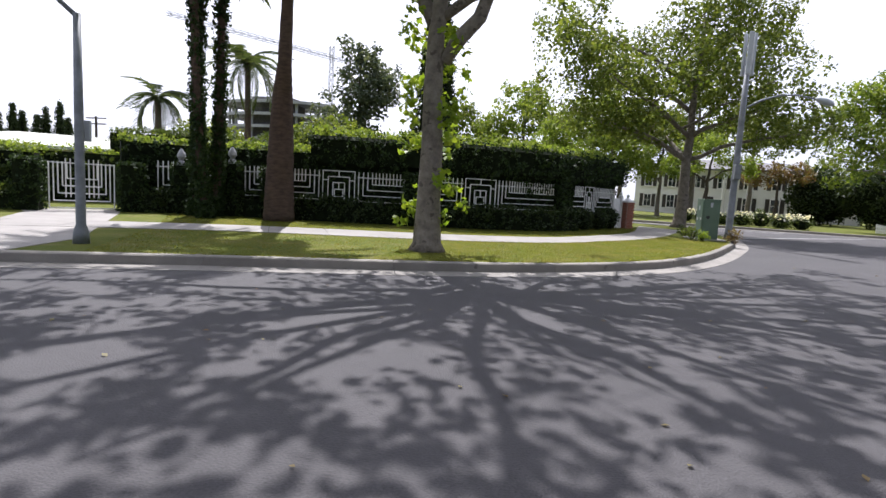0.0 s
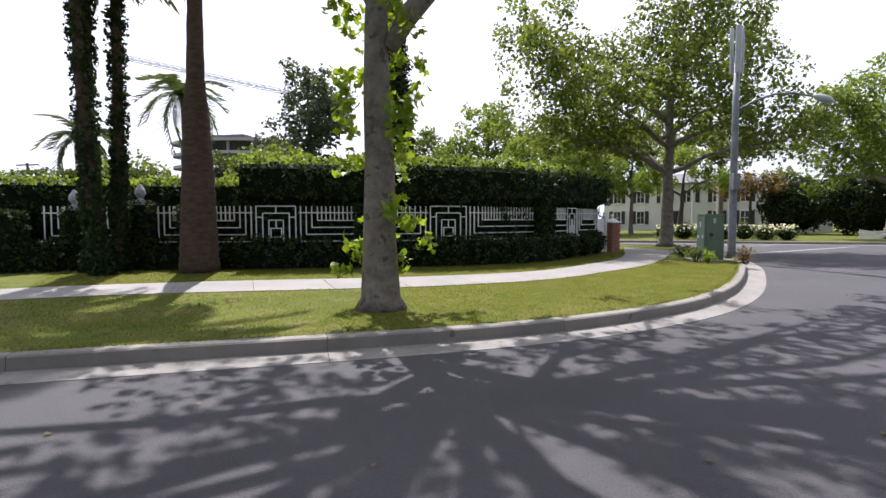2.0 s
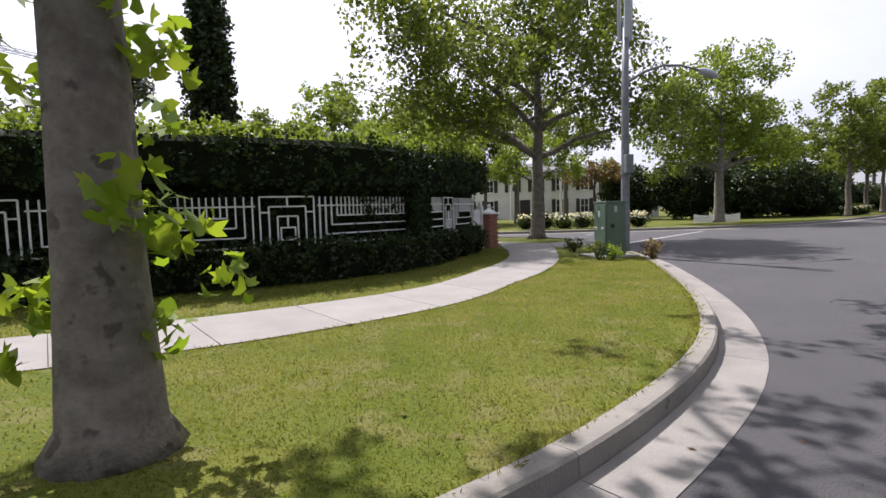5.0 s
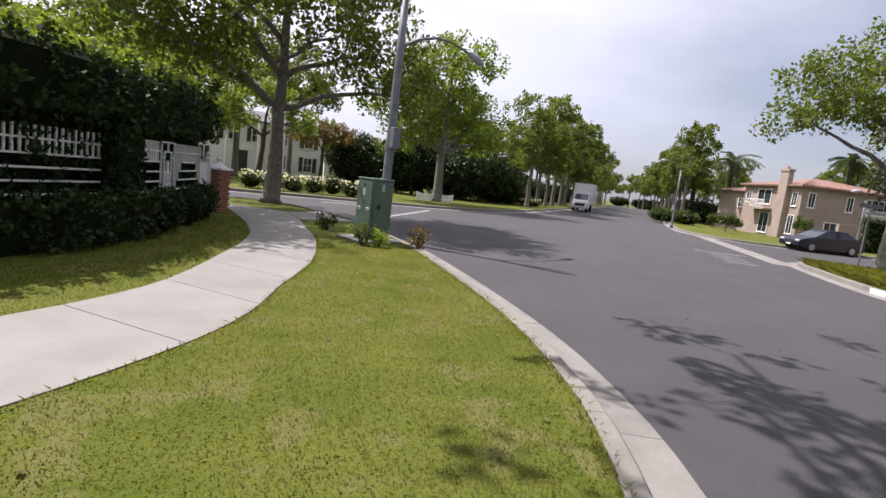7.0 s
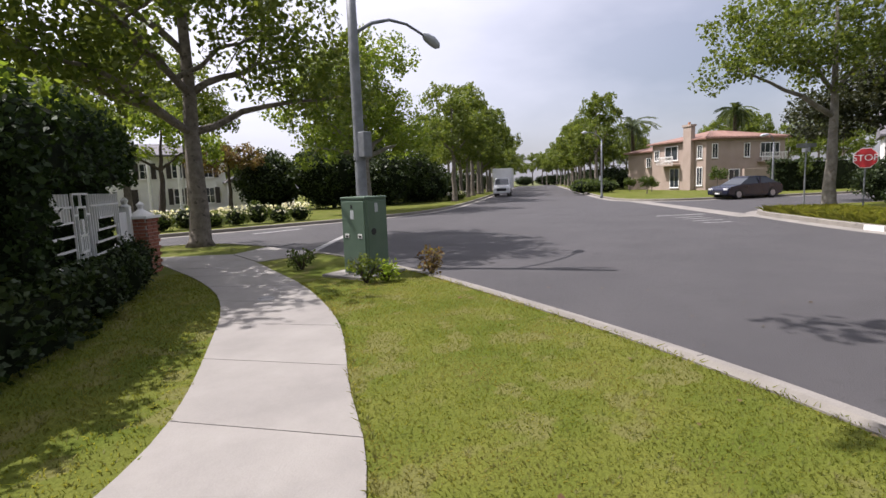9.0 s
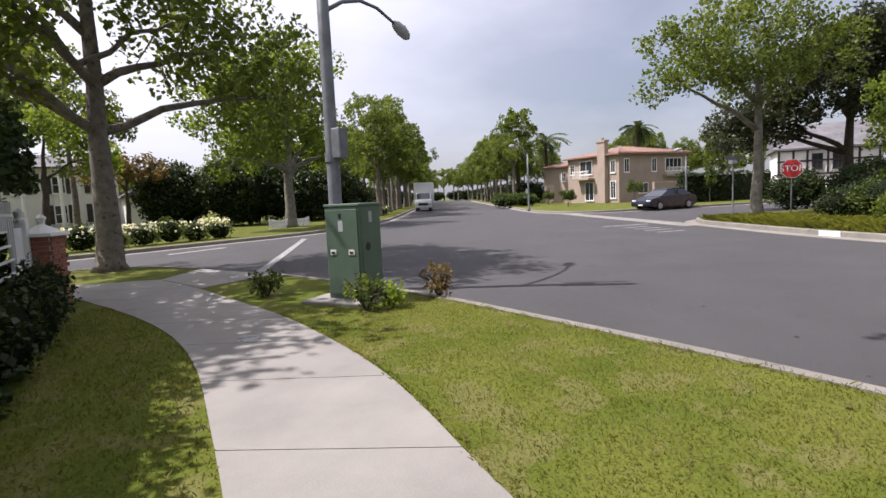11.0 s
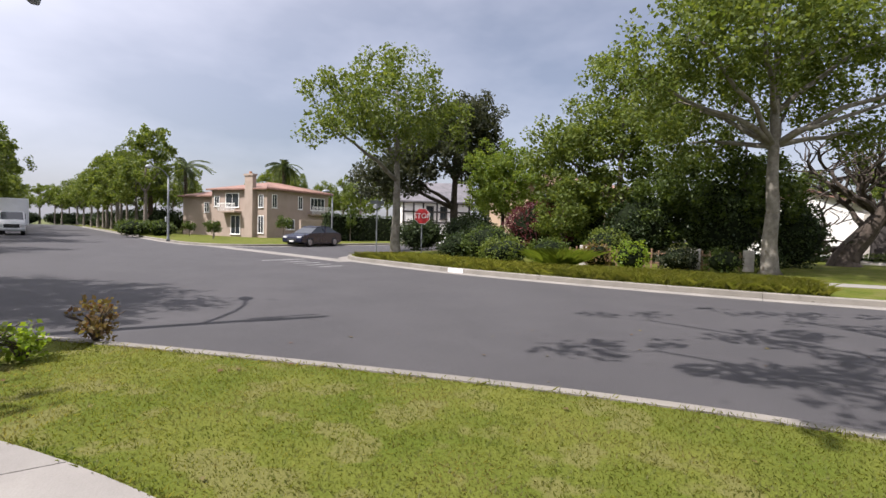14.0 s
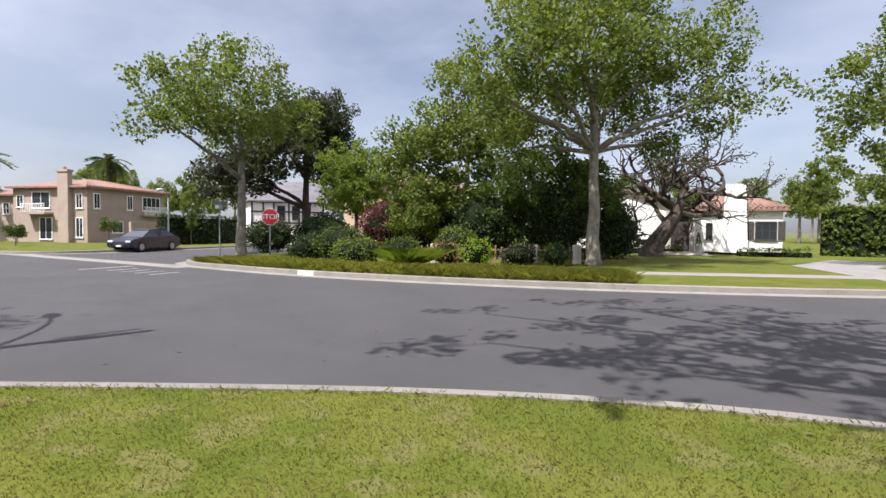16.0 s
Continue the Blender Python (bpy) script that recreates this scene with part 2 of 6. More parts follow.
# ---- builders ----
def mesh_object(name, verts, faces, mat, parent=None, label="", smooth=False):
    me = bpy.data.meshes.new(name)
    me.from_pydata([tuple(v) for v in verts], [], faces)
    me.materials.append(M[mat])
    if smooth:
        me.shade_smooth()
    ob = new(name, me)
    if parent:
        ob.parent = parent
    if label:
        ob["label"] = label
    return ob


def part(name, bm, mat, parent=None, label="", smooth=False):
    bmesh.ops.recalc_face_normals(bm, faces=bm.faces[:])
    me = bpy.data.meshes.new(name)
    bm.to_mesh(me)
    bm.free()
    me.materials.append(M[mat])
    if smooth:
        me.shade_smooth()
    ob = new(name, me)
    if parent:
        ob.parent = parent
    if label:
        ob["label"] = label
    return ob


def thing(name, m, label, category, group="", kind=""):
    ob = new(name)
    ob.empty_display_size = 0.1
    ob.matrix_world = m
    return tagged(ob, label, category, group, kind)


def add_box(bm, x0, y0, z0, x1, y1, z1, bevel=0.0, m=None):
    tmp = bmesh.ops.create_cube(bm, size=1.0)["verts"]
    bmesh.ops.transform(bm, verts=tmp, matrix=Matrix.Translation(((x0 + x1) / 2, (y0 + y1) / 2, (z0 + z1) / 2)) @ Matrix.Diagonal((x1 - x0, y1 - y0, z1 - z0, 1)))
    if bevel:
        edges = list({e for v in tmp for e in v.link_edges})
        r = bmesh.ops.bevel(bm, geom=edges, offset=bevel, segments=2, profile=0.5, affect="EDGES")
        tmp = list({v for f in r["faces"] for v in f.verts} | {v for v in tmp if v.is_valid})
    if m is not None:
        bmesh.ops.transform(bm, verts=[v for v in tmp if v.is_valid], matrix=m)
    return bm


def box(x0, y0, z0, x1, y1, z1, bevel=0.0):
    return add_box(bmesh.new(), x0, y0, z0, x1, y1, z1, bevel)


def tube(bm, path, radii, sides=8, cap=True):
    """A round bar along a path, with a radius at each point."""
    pts = [Vector(p) for p in path]
    rings = []
    side = None
    for i, p in enumerate(pts):
        d = (pts[min(i + 1, len(pts) - 1)] - pts[max(i - 1, 0)]).normalized()
        if side is None:
            side = d.orthogonal().normalized()
        side = (side - d * side.dot(d)).normalized()
        up = d.cross(side)
        r = radii[i] if isinstance(radii, (list, tuple)) else radii
        rings.append([bm.verts.new(p + (side * math.cos(a) + up * math.sin(a)) * r) for a in (2 * math.pi * k / sides for k in range(sides))])
    for a, b in zip(rings, rings[1:]):
        for k in range(sides):
            bm.faces.new((a[k], a[(k + 1) % sides], b[(k + 1) % sides], b[k]))
    if cap:
        bm.faces.new(rings[0][::-1])
        bm.faces.new(rings[-1])
    return bm


def prism(points, z0, z1):
    """A flat slab with the outline given."""
    bm = bmesh.new()
    low = [bm.verts.new((x, y, z0)) for x, y in points]
    top = [bm.verts.new((x, y, z1)) for x, y in points]
    f = bm.faces.new(top)
    n = len(points)
    for i in range(n):
        bm.faces.new((low[i], low[(i + 1) % n], top[(i + 1) % n], top[i]))
    bmesh.ops.triangulate(bm, faces=[f])
    return bm


def rounded(points, times=2):
    """A smoother open line (corner cutting)."""
    p = [Vector((a[0], a[1])) for a in points]
    for _ in range(times):
        q = [p[0]]
        for a, b in zip(p, p[1:]):
            q += [a.lerp(b, 0.25), a.lerp(b, 0.75)]
        p = q + [p[-1]]
    return p


def stepped(line, step):
    """Points at even steps along a line."""
    out, left = [line[0].copy()], step
    for a, b in zip(line, line[1:]):
        d, at = (b - a).length, 0.0
        while d - at >= left:
            at += left
            out.append(a.lerp(b, at / d))
            left = step
        left -= d - at
    return out


def side_of(line, i):
    d = (line[min(i + 1, len(line) - 1)] - line[max(i - 1, 0)]).normalized()
    return Vector((d.y, -d.x))


def offset(line, by):
    """The line moved to its right by so many metres."""
    return [p + side_of(line, i) * by for i, p in enumerate(line)]


def strip(line, profile):
    """A closed bar: the profile (right, up) swept along a line on the ground."""
    bm = bmesh.new()
    rings = []
    for i, p in enumerate(line):
        s = side_of(line, i)
        rings.append([bm.verts.new((p.x + s.x * a, p.y + s.y * a, z)) for a, z in profile])
    n = len(profile)
    for a, b in zip(rings, rings[1:]):
        for k in range(n):
            bm.faces.new((a[k], a[(k + 1) % n], b[(k + 1) % n], b[k]))
    bm.faces.new(rings[0])
    bm.faces.new(rings[-1][::-1])
    return bm


LEAF = np.array([(0, -0.5, 0), (0.34, -0.28, 0.05), (0.5, 0.12, 0.1), (0.2, 0.1, 0.04), (0.0, 0.55, -0.05), (-0.2, 0.1, 0.04), (-0.5, 0.12, 0.1), (-0.34, -0.28, 0.05)])
KITE = np.array([(0, -0.5, 0), (0.36, 0.05, 0.08), (0, 0.5, -0.04), (-0.36, 0.05, 0.08)])


def leaves(name, centres, spread, each, size, mat, seed, parent=None, shape=KITE, up=0.4, label="", flat=1.0):
    """Many small leaves strewn round each centre, one mesh."""
    g = np.random.default_rng(seed)
    c = np.repeat(np.asarray(centres, float), each, axis=0)
    n = len(c)
    off = g.normal(size=(n, 3))
    off *= (g.random((n, 1)) ** 0.45 * spread) / np.linalg.norm(off, axis=1, keepdims=True)
    off[:, 2] *= flat
    c = c + off
    nor = g.normal(size=(n, 3)) + np.array((0, 0, up * 2))
    nor /= np.linalg.norm(nor, axis=1, keepdims=True)
    a = np.cross(nor, g.normal(size=(n, 3)))
    a /= np.linalg.norm(a, axis=1, keepdims=True)
    b = np.cross(nor, a)
    s = size * g.uniform(0.6, 1.35, (n, 1, 1))
    v = c[:, None] + s * (shape[None, :, :1] * a[:, None] + shape[None, :, 1:2] * b[:, None] + shape[None, :, 2:] * nor[:, None])
    k = len(shape)
    me = bpy.data.meshes.new(name)
    me.vertices.add(n * k)
    me.vertices.foreach_set("co", v.reshape(-1).astype(np.float32))
    me.loops.add(n * k)
    me.loops.foreach_set("vertex_index", np.arange(n * k, dtype=np.int32))
    me.polygons.add(n)
    me.polygons.foreach_set("loop_start", np.arange(n, dtype=np.int32) * k)
    me.materials.append(M[mat])
    me.update(calc_edges=True)
    me.validate()
    ob = new(name, me)
    if parent:
        ob.parent = parent
    if label:
        ob["label"] = label
    return ob


def tree(where, label, height, trunk_r, fork, blobs, clumps, each, size, mat="leaf", bark="bark", seed=1, spread=0.5, lean=(0, 0), shape=KITE, group="", limb=0.45, name="plane_tree", category="tree", rise=0.9):
    """A tapered, slightly crooked trunk, limbs that reach through the crown, and a crown of leaf clumps with gaps.
    blobs: centre and radii of the crown's lobes, from the foot."""
    g = random.Random(seed)
    t = thing(name, pose(*where), label, category, group)
    top = Vector((lean[0], lean[1], height * 0.82))
    bm = bmesh.new()
    n = 9
    line = []
    for i in range(n + 1):
        f = i / n
        line.append(Vector((lean[0] * f + g.uniform(-1, 1) * 0.05 * min(1, i), lean[1] * f + g.uniform(-1, 1) * 0.05 * min(1, i), top.z * f)))
    rad = [trunk_r * (1.5 if i == 0 else 1.0) * (1 - 0.8 * (i / n) ** 0.9) for i in range(n + 1)]
    line.insert(1, line[0].lerp(line[1], 0.18))
    rad.insert(1, trunk_r * 1.08)
    line.insert(2, line[0].lerp(line[2], 0.5))
    rad.insert(2, trunk_r)
    tube(bm, line, rad, 14)
    nodes = [(p, r, 0) for p, r in zip(line, rad) if p.z >= fork]
    # a few large limbs to the lobes, then twigs to the clumps
    for i, (c, r) in enumerate(blobs):
        c = Vector(c)
        start = min(nodes[: len(line)], key=lambda q: abs(q[0].z - max(fork, c.z - (c.xy - q[0].xy).length * rise)))
        a, r0 = start[0], min(start[1] * 0.75, trunk_r * limb)
        mid = a.lerp(c, 0.5) + Vector((g.uniform(-0.3, 0.3), g.uniform(-0.3, 0.3), 0.08 * (c - a).length))
        pts = [a]
        for k in range(1, 7):
            f = k / 6
            q = a * (1 - f) ** 2 + mid * 2 * f * (1 - f) + c * f * f
            pts.append(q + Vector((g.uniform(-1, 1), g.uniform(-1, 1), g.uniform(-1, 1))) * 0.06 * (c - a).length * 0.4)
        rr = [r0 * (1 - 0.75 * k / 6) for k in range(7)]
        tube(bm, pts, rr, 8)
        nodes += [(p, q, 1) for p, q in zip(pts[1:], rr[1:])]
    weight = [r[0] * r[1] * r[2] for _, r in blobs]
    heads = []
    for _ in range(clumps):
        c, r = g.choices(blobs, weight)[0]
        while True:
            u = Vector((g.gauss(0, 1), g.gauss(0, 1), g.gauss(0, 1))).normalized() * g.random() ** 0.36
            if u.z > -0.75:
                break
        heads.append(Vector(c) + Vector((u.x * r[0], u.y * r[1], u.z * r[2])))
    core = Vector(line[len(line) // 2])
    heads.sort(key=lambda h: (h - core).length)
    pos = [q[0] for q in nodes]
    radn = [q[1] for q in nodes]
    arr = np.array([list(p) for p in pos])
    for h in heads:
        d = ((arr - np.array(h)) ** 2).sum(1)
        j = int(d.argmin())
        a = pos[j]
        length = (h - a).length
        r0 = min(radn[j] * 0.7, 0.012 + 0.018 * length)
        b = a.lerp(h, 0.55) + Vector((g.uniform(-1, 1), g.uniform(-1, 1), g.uniform(-0.4, 0.9))) * 0.13 * length
        tube(bm, [a, b, h], [r0, r0 * 0.7, r0 * 0.35], 5, cap=False)
        pos += [b, h]
        radn += [r0 * 0.7, r0 * 0.45]
        arr = np.vstack([arr, list(b), list(h)])
    part("trunk", bm, bark, t, smooth=True)
    leaves("crown", [list(h) for h in heads], spread, int(each * 1.45), size, mat, seed, t, shape, up=0.35)
    return t


def leaf_mass(name, centres, spread, each, size, mat, seed, label, category, kind="", group="", up=0.4, flat=1.0):
    ob = leaves(name, centres, spread, each, size, mat, seed, None, KITE, up, flat=flat)
    return tagged(ob, label, category, group, kind)


# ---- ground, road, kerbs ----
KERB_N = rounded([(-90, -34), (-40, -6.5), (-15, 6.7), (-8, 10.1), (-5.8, 11.2), (-3.5, 12.4), (-1.6, 13.3), (0.2, 14.1), (1.53, 14.78), (2.88, 15.62), (4.52, 17.09), (5.61, 18.7), (6.39, 20.25), (7.05, 21.85), (7.65, 23.42), (8.3, 25.2), (8.8, 27.2), (9.1, 29), (9.2, 30.6), (9.3, 33.0), (9.2, 34.6), (8.4, 36.0), (6.0, 36.6), (-10, 38), (-90, 46)])
KERB_W = rounded([(-90, 52), (-20, 45), (0, 42.6), (9.7, 41.4), (15.5, 40.8), (20, 40.3), (26, 41.2), (34, 45.5), (44, 51.7), (150, 118)])
KERB_E = rounded([(150, 104.8), (49.8, 42.3), (41, 36.6), (38.3, 34.0), (37.6, 31.6), (39.4, 28.6), (62, 9), (110, -32)])
KERB_S = rounded([(100, -38), (53, 3), (31, 21.8), (28.4, 23.7), (25.9, 23.4), (24, 22.1), (20.4, 19.7), (17.3, 16.7), (14.1, 13.0), (11.7, 9.3), (9.5, 5), (6, -1.5), (0, -9), (-12, -17), (-60, -43)])


def xy(line):
    return [(p.x, p.y) for p in line]


ground = mesh_object("ground", [(-2500, -2500, -0.06), (2500, -2500, -0.06), (2500, 2500, -0.06), (-2500, 2500, -0.06)], [(0, 1, 2, 3)], "ground")
tagged(ground, "dry green open ground that reaches the horizon", "ground", kind="structure")
road = mesh_object("road", [(-90, -60, 0), (150, -60, 0), (150, 120, 0), (-90, 120, 0)], [(0, 1, 2, 3)], "asphalt")
tagged(road, "grey sunlit asphalt road with patches and faint wear", "road", kind="structure")
for nm, line, closing, what in (
    ("lawn_block_1", KERB_N, [], "short mown green lawn on the street corner"),
    ("lawn_block_2", KERB_W, [(150, 160), (-90, 160)], "shaded front lawns across the side street"),
    ("lawn_block_3", KERB_E, [(150, -32)], "green front lawn of the pink house"),
    ("lawn_block_4", KERB_S, [(-60, -120), (100, -120)], "green verge and front lawns across the road"),
):
    ob = part(nm, prism(xy(offset(line, -0.15)) + closing, -0.05, 0.15), "lawn")
    tagged(ob, what, "lawn", kind="structure")


def kerb_run(nm, line, a, b, near, label):
    """Kerb stones with joints between them, and the concrete gutter at their foot."""
    k = tagged(new(nm), label, "kerb", kind="structure")
    pts = stepped(line, 0.25)
    lo = min(range(len(pts)), key=lambda i: (pts[i] - Vector(a)).length)
    hi = min(range(len(pts)), key=lambda i: (pts[i] - Vector(b)).length)
    pts = pts[lo : hi + 1]
    n = 12 if near else 24
    for i in range(0, len(pts) - 1, n):
        piece = [p.copy() for p in pts[i : i + n + 1]]
        if len(piece) < 2:
            continue
        piece[-1] = piece[-1].lerp(piece[-2], 0.025)
        part("kerb_stone", strip(piece, [(-0.16, -0.04), (0.02, -0.04), (0.01, 0.145), (-0.012, 0.163), (-0.16, 0.166)]), "kerb", k)
        part("gutter_slab", strip(piece, [(0.022, -0.04), (0.45, -0.04), (0.45, 0.006), (0.022, 0.018)]), "gutter", k)
    return k


kerb_run("kerb_1", KERB_N, (-5.4, 11.4), (9.2, 30.2), True, "weathered concrete kerb with a pale gutter along the lawn")
kerb_run("kerb_2", KERB_N, (9.3, 32.6), (-30, 39.8), False, "concrete kerb round the plane tree's corner")
kerb_run("kerb_3", KERB_W, (-40, 47), (120, 99), False, "concrete kerb along the far side street")
kerb_run("kerb_4", KERB_E, (120, 86), (80, -6), False, "concrete kerb round the pink house's corner")
kerb_run("kerb_5", KERB_S, (60, -3), (-30, -27), False, "pale concrete kerb along the verge across the road")

# pavement of the corner: slabs between two lines
WALK_IN = rounded([(-30, 3.5), (-12.5, 13.6), (-7.3, 17.3), (-4.2, 18.8), (-1.05, 19.83), (1.16, 20.97), (2.23, 21.79), (2.84, 22.55), (3.7, 24.0), (4.4, 25.2), (5.05, 26.7), (5.5, 28.6), (5.8, 30.8), (6.2, 33.2)])
WALK_OUT = rounded([(-29, 2.0), (-11.5, 12.3), (-5.9, 16.1), (-4.0, 17.0), (-1.1, 17.98), (0.42, 18.58), (2.28, 19.79), (3.2, 20.75), (3.8, 21.75), (4.55, 22.75), (5.1, 23.6), (5.6, 24.6), (6.25, 26.1), (6.8, 28.0), (7.3, 29.6), (7.7, 31.6)])


def even(line, n):
    total = sum((b - a).length for a, b in zip(line, line[1:]))
    return (stepped(line, total / n - 1e-6) + [line[-1]])[: n + 1]


pavement = tagged(new("pavement"), "pale concrete pavement that curves round the lawn", "pavement", kind="structure")
bed = []
rows_in, rows_out = even(WALK_IN, 4 * 34), even(WALK_OUT, 4 * 34)
for s in range(34):
    a, b = rows_in[4 * s : 4 * s + 5], rows_out[4 * s : 4 * s + 5]
    a, b = [p.copy() for p in a], [p.copy() for p in b]
    a[-1], b[-1] = a[-1].lerp(a[-2], 0.03), b[-1].lerp(b[-2], 0.03)
    part("paving_slab", prism(xy(a) + xy(b[::-1]), 0.1, 0.162), "concrete", pavement)
part("joint_bed", prism(xy(rows_in) + xy(rows_out[::-1]), 0.1, 0.153), "soil", pavement)
# ramp to the crossing, and the path from the gate
part("ramp_slab", prism([(7.32, 29.55), (9.05, 29.6), (9.12, 32.3), (7.72, 31.55)], 0.1, 0.163), "concrete", pavement)
drive = tagged(part("driveway", prism([(-13.3, 18.0), (-12.0, 17.3), (-6.6, 11.0), (-5.3, 11.6), (-5.9, 13.5), (-10.4, 18.9), (-11.4, 19.9)], 0.1, 0.158), "concrete"), "pale concrete driveway up to the white gate", "driveway", kind="structure")

# paint on the road
def mark(points, label):
    ob = part("road_marking", prism(points, 0.001, 0.004), "road_paint")
    return tagged(ob, label, "road marking", "road markings", "structure")


def bar(a, b, w):
    a, b = Vector(a), Vector(b)
    s = (b - a).normalized()
    n = Vector((-s.y, s.x)) * w / 2
    return [tuple(a + n), tuple(a - n), tuple(b - n), tuple(b + n)]


mark(bar((9.7, 31.0), (18.4, 38.6), 0.22), "worn white crossing line on the asphalt")
mark(bar((12.2, 38.9), (14.6, 39.0), 0.3), "worn white stop line on the asphalt")
mark(bar((24.6, 26.9), (26.2, 25.4), 0.2), "short white stop line at the side street")
for k in range(4):
    mark(bar((21.6 + 0.75 * k, 24.2 + 0.55 * k), (22.5 + 0.75 * k, 23.4 + 0.55 * k), 0.13), "worn white letter strokes on the asphalt")
cross_gutter = part("cross_gutter", prism(bar((24.9, 23.3), (43.5, 37.4), 1.0), 0.001, 0.008), "gutter")
tagged(cross_gutter, "pale concrete gutter across the mouth of the side street", "gutter", kind="structure")

scuff = part("paint_scuff", prism([(5.1, 25.5), (5.3, 25.42), (5.42, 25.6), (5.36, 25.78), (5.2, 25.74)], 0.1625, 0.1645), "road_paint")
tagged(scuff, "small white paint scuff on the pavement slab", "paint mark", kind="structure")

# pavement beside the verge across the road
far_walk = tagged(part("far_pavement", prism(bar((16.6, 9.0), (9.6, -3.2), 1.3), 0.1, 0.158), "concrete"), "narrow pale pavement strip through the lawn", "pavement", kind="structure")
house_walk = tagged(part("house_driveway", prism([(9.55, 4.7), (8.2, 2.4), (15.5, -3.0), (17.5, -9.0), (20.5, -8.0), (17.8, -1.2)], 0.1, 0.16), "concrete"), "pale driveway beside the white house", "driveway", kind="structure")


# ---- trees ----
plane1 = tree((0, 16, 0.13), "large plane tree with mottled grey bark and fresh shoots", 11.5, 0.27, 4.3,
    [((1.2, -1.5, 7.6), (2.5, 2.5, 1.4)), ((-3.6, -1.0, 8.2), (3.2, 3.0, 1.8)), ((-4.4, -4.6, 8.6), (2.2, 2.0, 1.2)), ((-6.6, -5.0, 8.8), (2.0, 2.0, 1.2)), ((2.5, 2.0, 8.6), (3.4, 3.0, 2.0)), ((-1.0, 2.5, 9.2), (3.2, 3.0, 1.8)), ((4.6, -2.6, 8.4), (2.0, 2.0, 1.3)), ((0.5, 0, 10.5), (2.7, 2.7, 1.6)), ((-1.8, -3.6, 8.0), (2.6, 2.4, 1.4)), ((-5.6, -3.2, 8.8), (2.4, 2.4, 1.4)), ((-7.0, -0.6, 8.4), (2.0, 2.2, 1.3)), ((-3.2, -5.4, 9.0), (2.2, 2.2, 1.3)), ((0.6, -5.4, 8.8), (2.4, 2.2, 1.3)), ((3.6, -5.2, 8.6), (2.2, 2.0, 1.2)), ((3.4, 0.8, 8.0), (1.6, 1.6, 0.9)), ((-2.6, 0.2, 8.2), (1.6, 1.6, 0.9)), ((5.8, 5.8, 9.2), (1.9, 1.9, 1.2)), ((3.4, 4.8, 9.4), (2.0, 2.0, 1.4)), ((6.8, 1.8, 9.0), (1.8, 1.8, 1.1)), ((5.5, 7.7, 9.2), (1.4, 1.4, 0.9)), ((8.2, 6.3, 9.2), (1.5, 1.5, 0.9)), ((8.4, 3.7, 9.2), (1.6, 1.6, 1.0)), ((4.0, 6.8, 9.4), (1.4, 1.4, 0.9)), ((1.7, 6.6, 9.2), (1.6, 1.6, 0.9))],
    540, 17, 0.18, "leaf_bright", "bark", 3, 0.4, (0.0, 0.0), LEAF, limb=0.42)
for path, rr in (
    ([(0.16, 0, 3.75), (0.42, 0.03, 4.2), (0.8, 0.06, 4.6), (1.0, 0.1, 5.2), (1.5, 0.2, 6.0), (2.4, 0.5, 7.4)], [0.12, 0.16, 0.14, 0.12, 0.11, 0.07]),
    ([(0.1, 0, 4.6), (0.6, 0.08, 5.0), (1.4, 0.2, 5.3), (2.6, 0.5, 6.4), (3.6, 0.8, 8.0)], [0.1, 0.11, 0.1, 0.08, 0.05]),
    ([(-0.06, 0, 4.4), (-0.35, 0, 5.0), (-0.6, 0.02, 5.5), (-1.3, 0.1, 7.0), (-2.4, 0.2, 8.2)], [0.12, 0.14, 0.12, 0.09, 0.05]),
):
    part("limb", tube(bmesh.new(), path, rr, 10), "bark", plane1, smooth=True)
shoots = [(0.38 * math.cos(a) * q, 0.38 * math.sin(a) * q, z) for a, z, q in [(random.uniform(0, 6.28), random.uniform(0.55, 4.6), random.uniform(0.9, 1.75)) for _ in range(70)]]
leaves("shoot", [s for s in shoots if not (s[1] < -0.25 and abs(s[0]) < 0.3)], 0.2, 16, 0.13, "leaf_lime", 5, plane1, LEAF, label="bright green young leaves sprouting from the trunk")
tree((8.3, 34.8, 0.13), "tall plane tree in full leaf on the corner", 12.6, 0.31, 2.9,
    [((-3.0, -1.5, 6.4), (2.6, 2.6, 1.7)), ((3.2, -0.6, 6.0), (2.8, 2.6, 1.8)), ((-1.0, 1.2, 8.6), (3.2, 2.8, 2.0)), ((2.0, 0.5, 9.6), (3.0, 2.8, 2.0)), ((-4.2, 0.5, 8.4), (2.2, 2.2, 1.6)), ((0.4, -0.6, 11.4), (2.6, 2.4, 1.6)), ((0.6, -2.8, 7.4), (2.2, 2.0, 1.6)), ((4.4, -1.6, 4.7), (1.9, 1.9, 1.0)), ((-4.4, -2.2, 5.0), (1.9, 1.9, 1.1)), ((-1.2, 3.2, 5.2), (2.2, 2.0, 1.2)), ((4.6, 1.6, 7.8), (1.8, 1.8, 1.5)), ((-5.4, -3.4, 7.6), (2.4, 2.4, 1.8)), ((-6.4, 0.0, 6.0), (2.0, 2.0, 1.4)), ((-6.0, -1.5, 9.6), (2.2, 2.2, 1.8)), ((-2.6, -0.8, 4.7), (1.6, 1.6, 0.9))],
    740, 27, 0.19, "leaf", "bark", 11, 0.55, (0.25, 0.1), limb=0.4, rise=0.5)
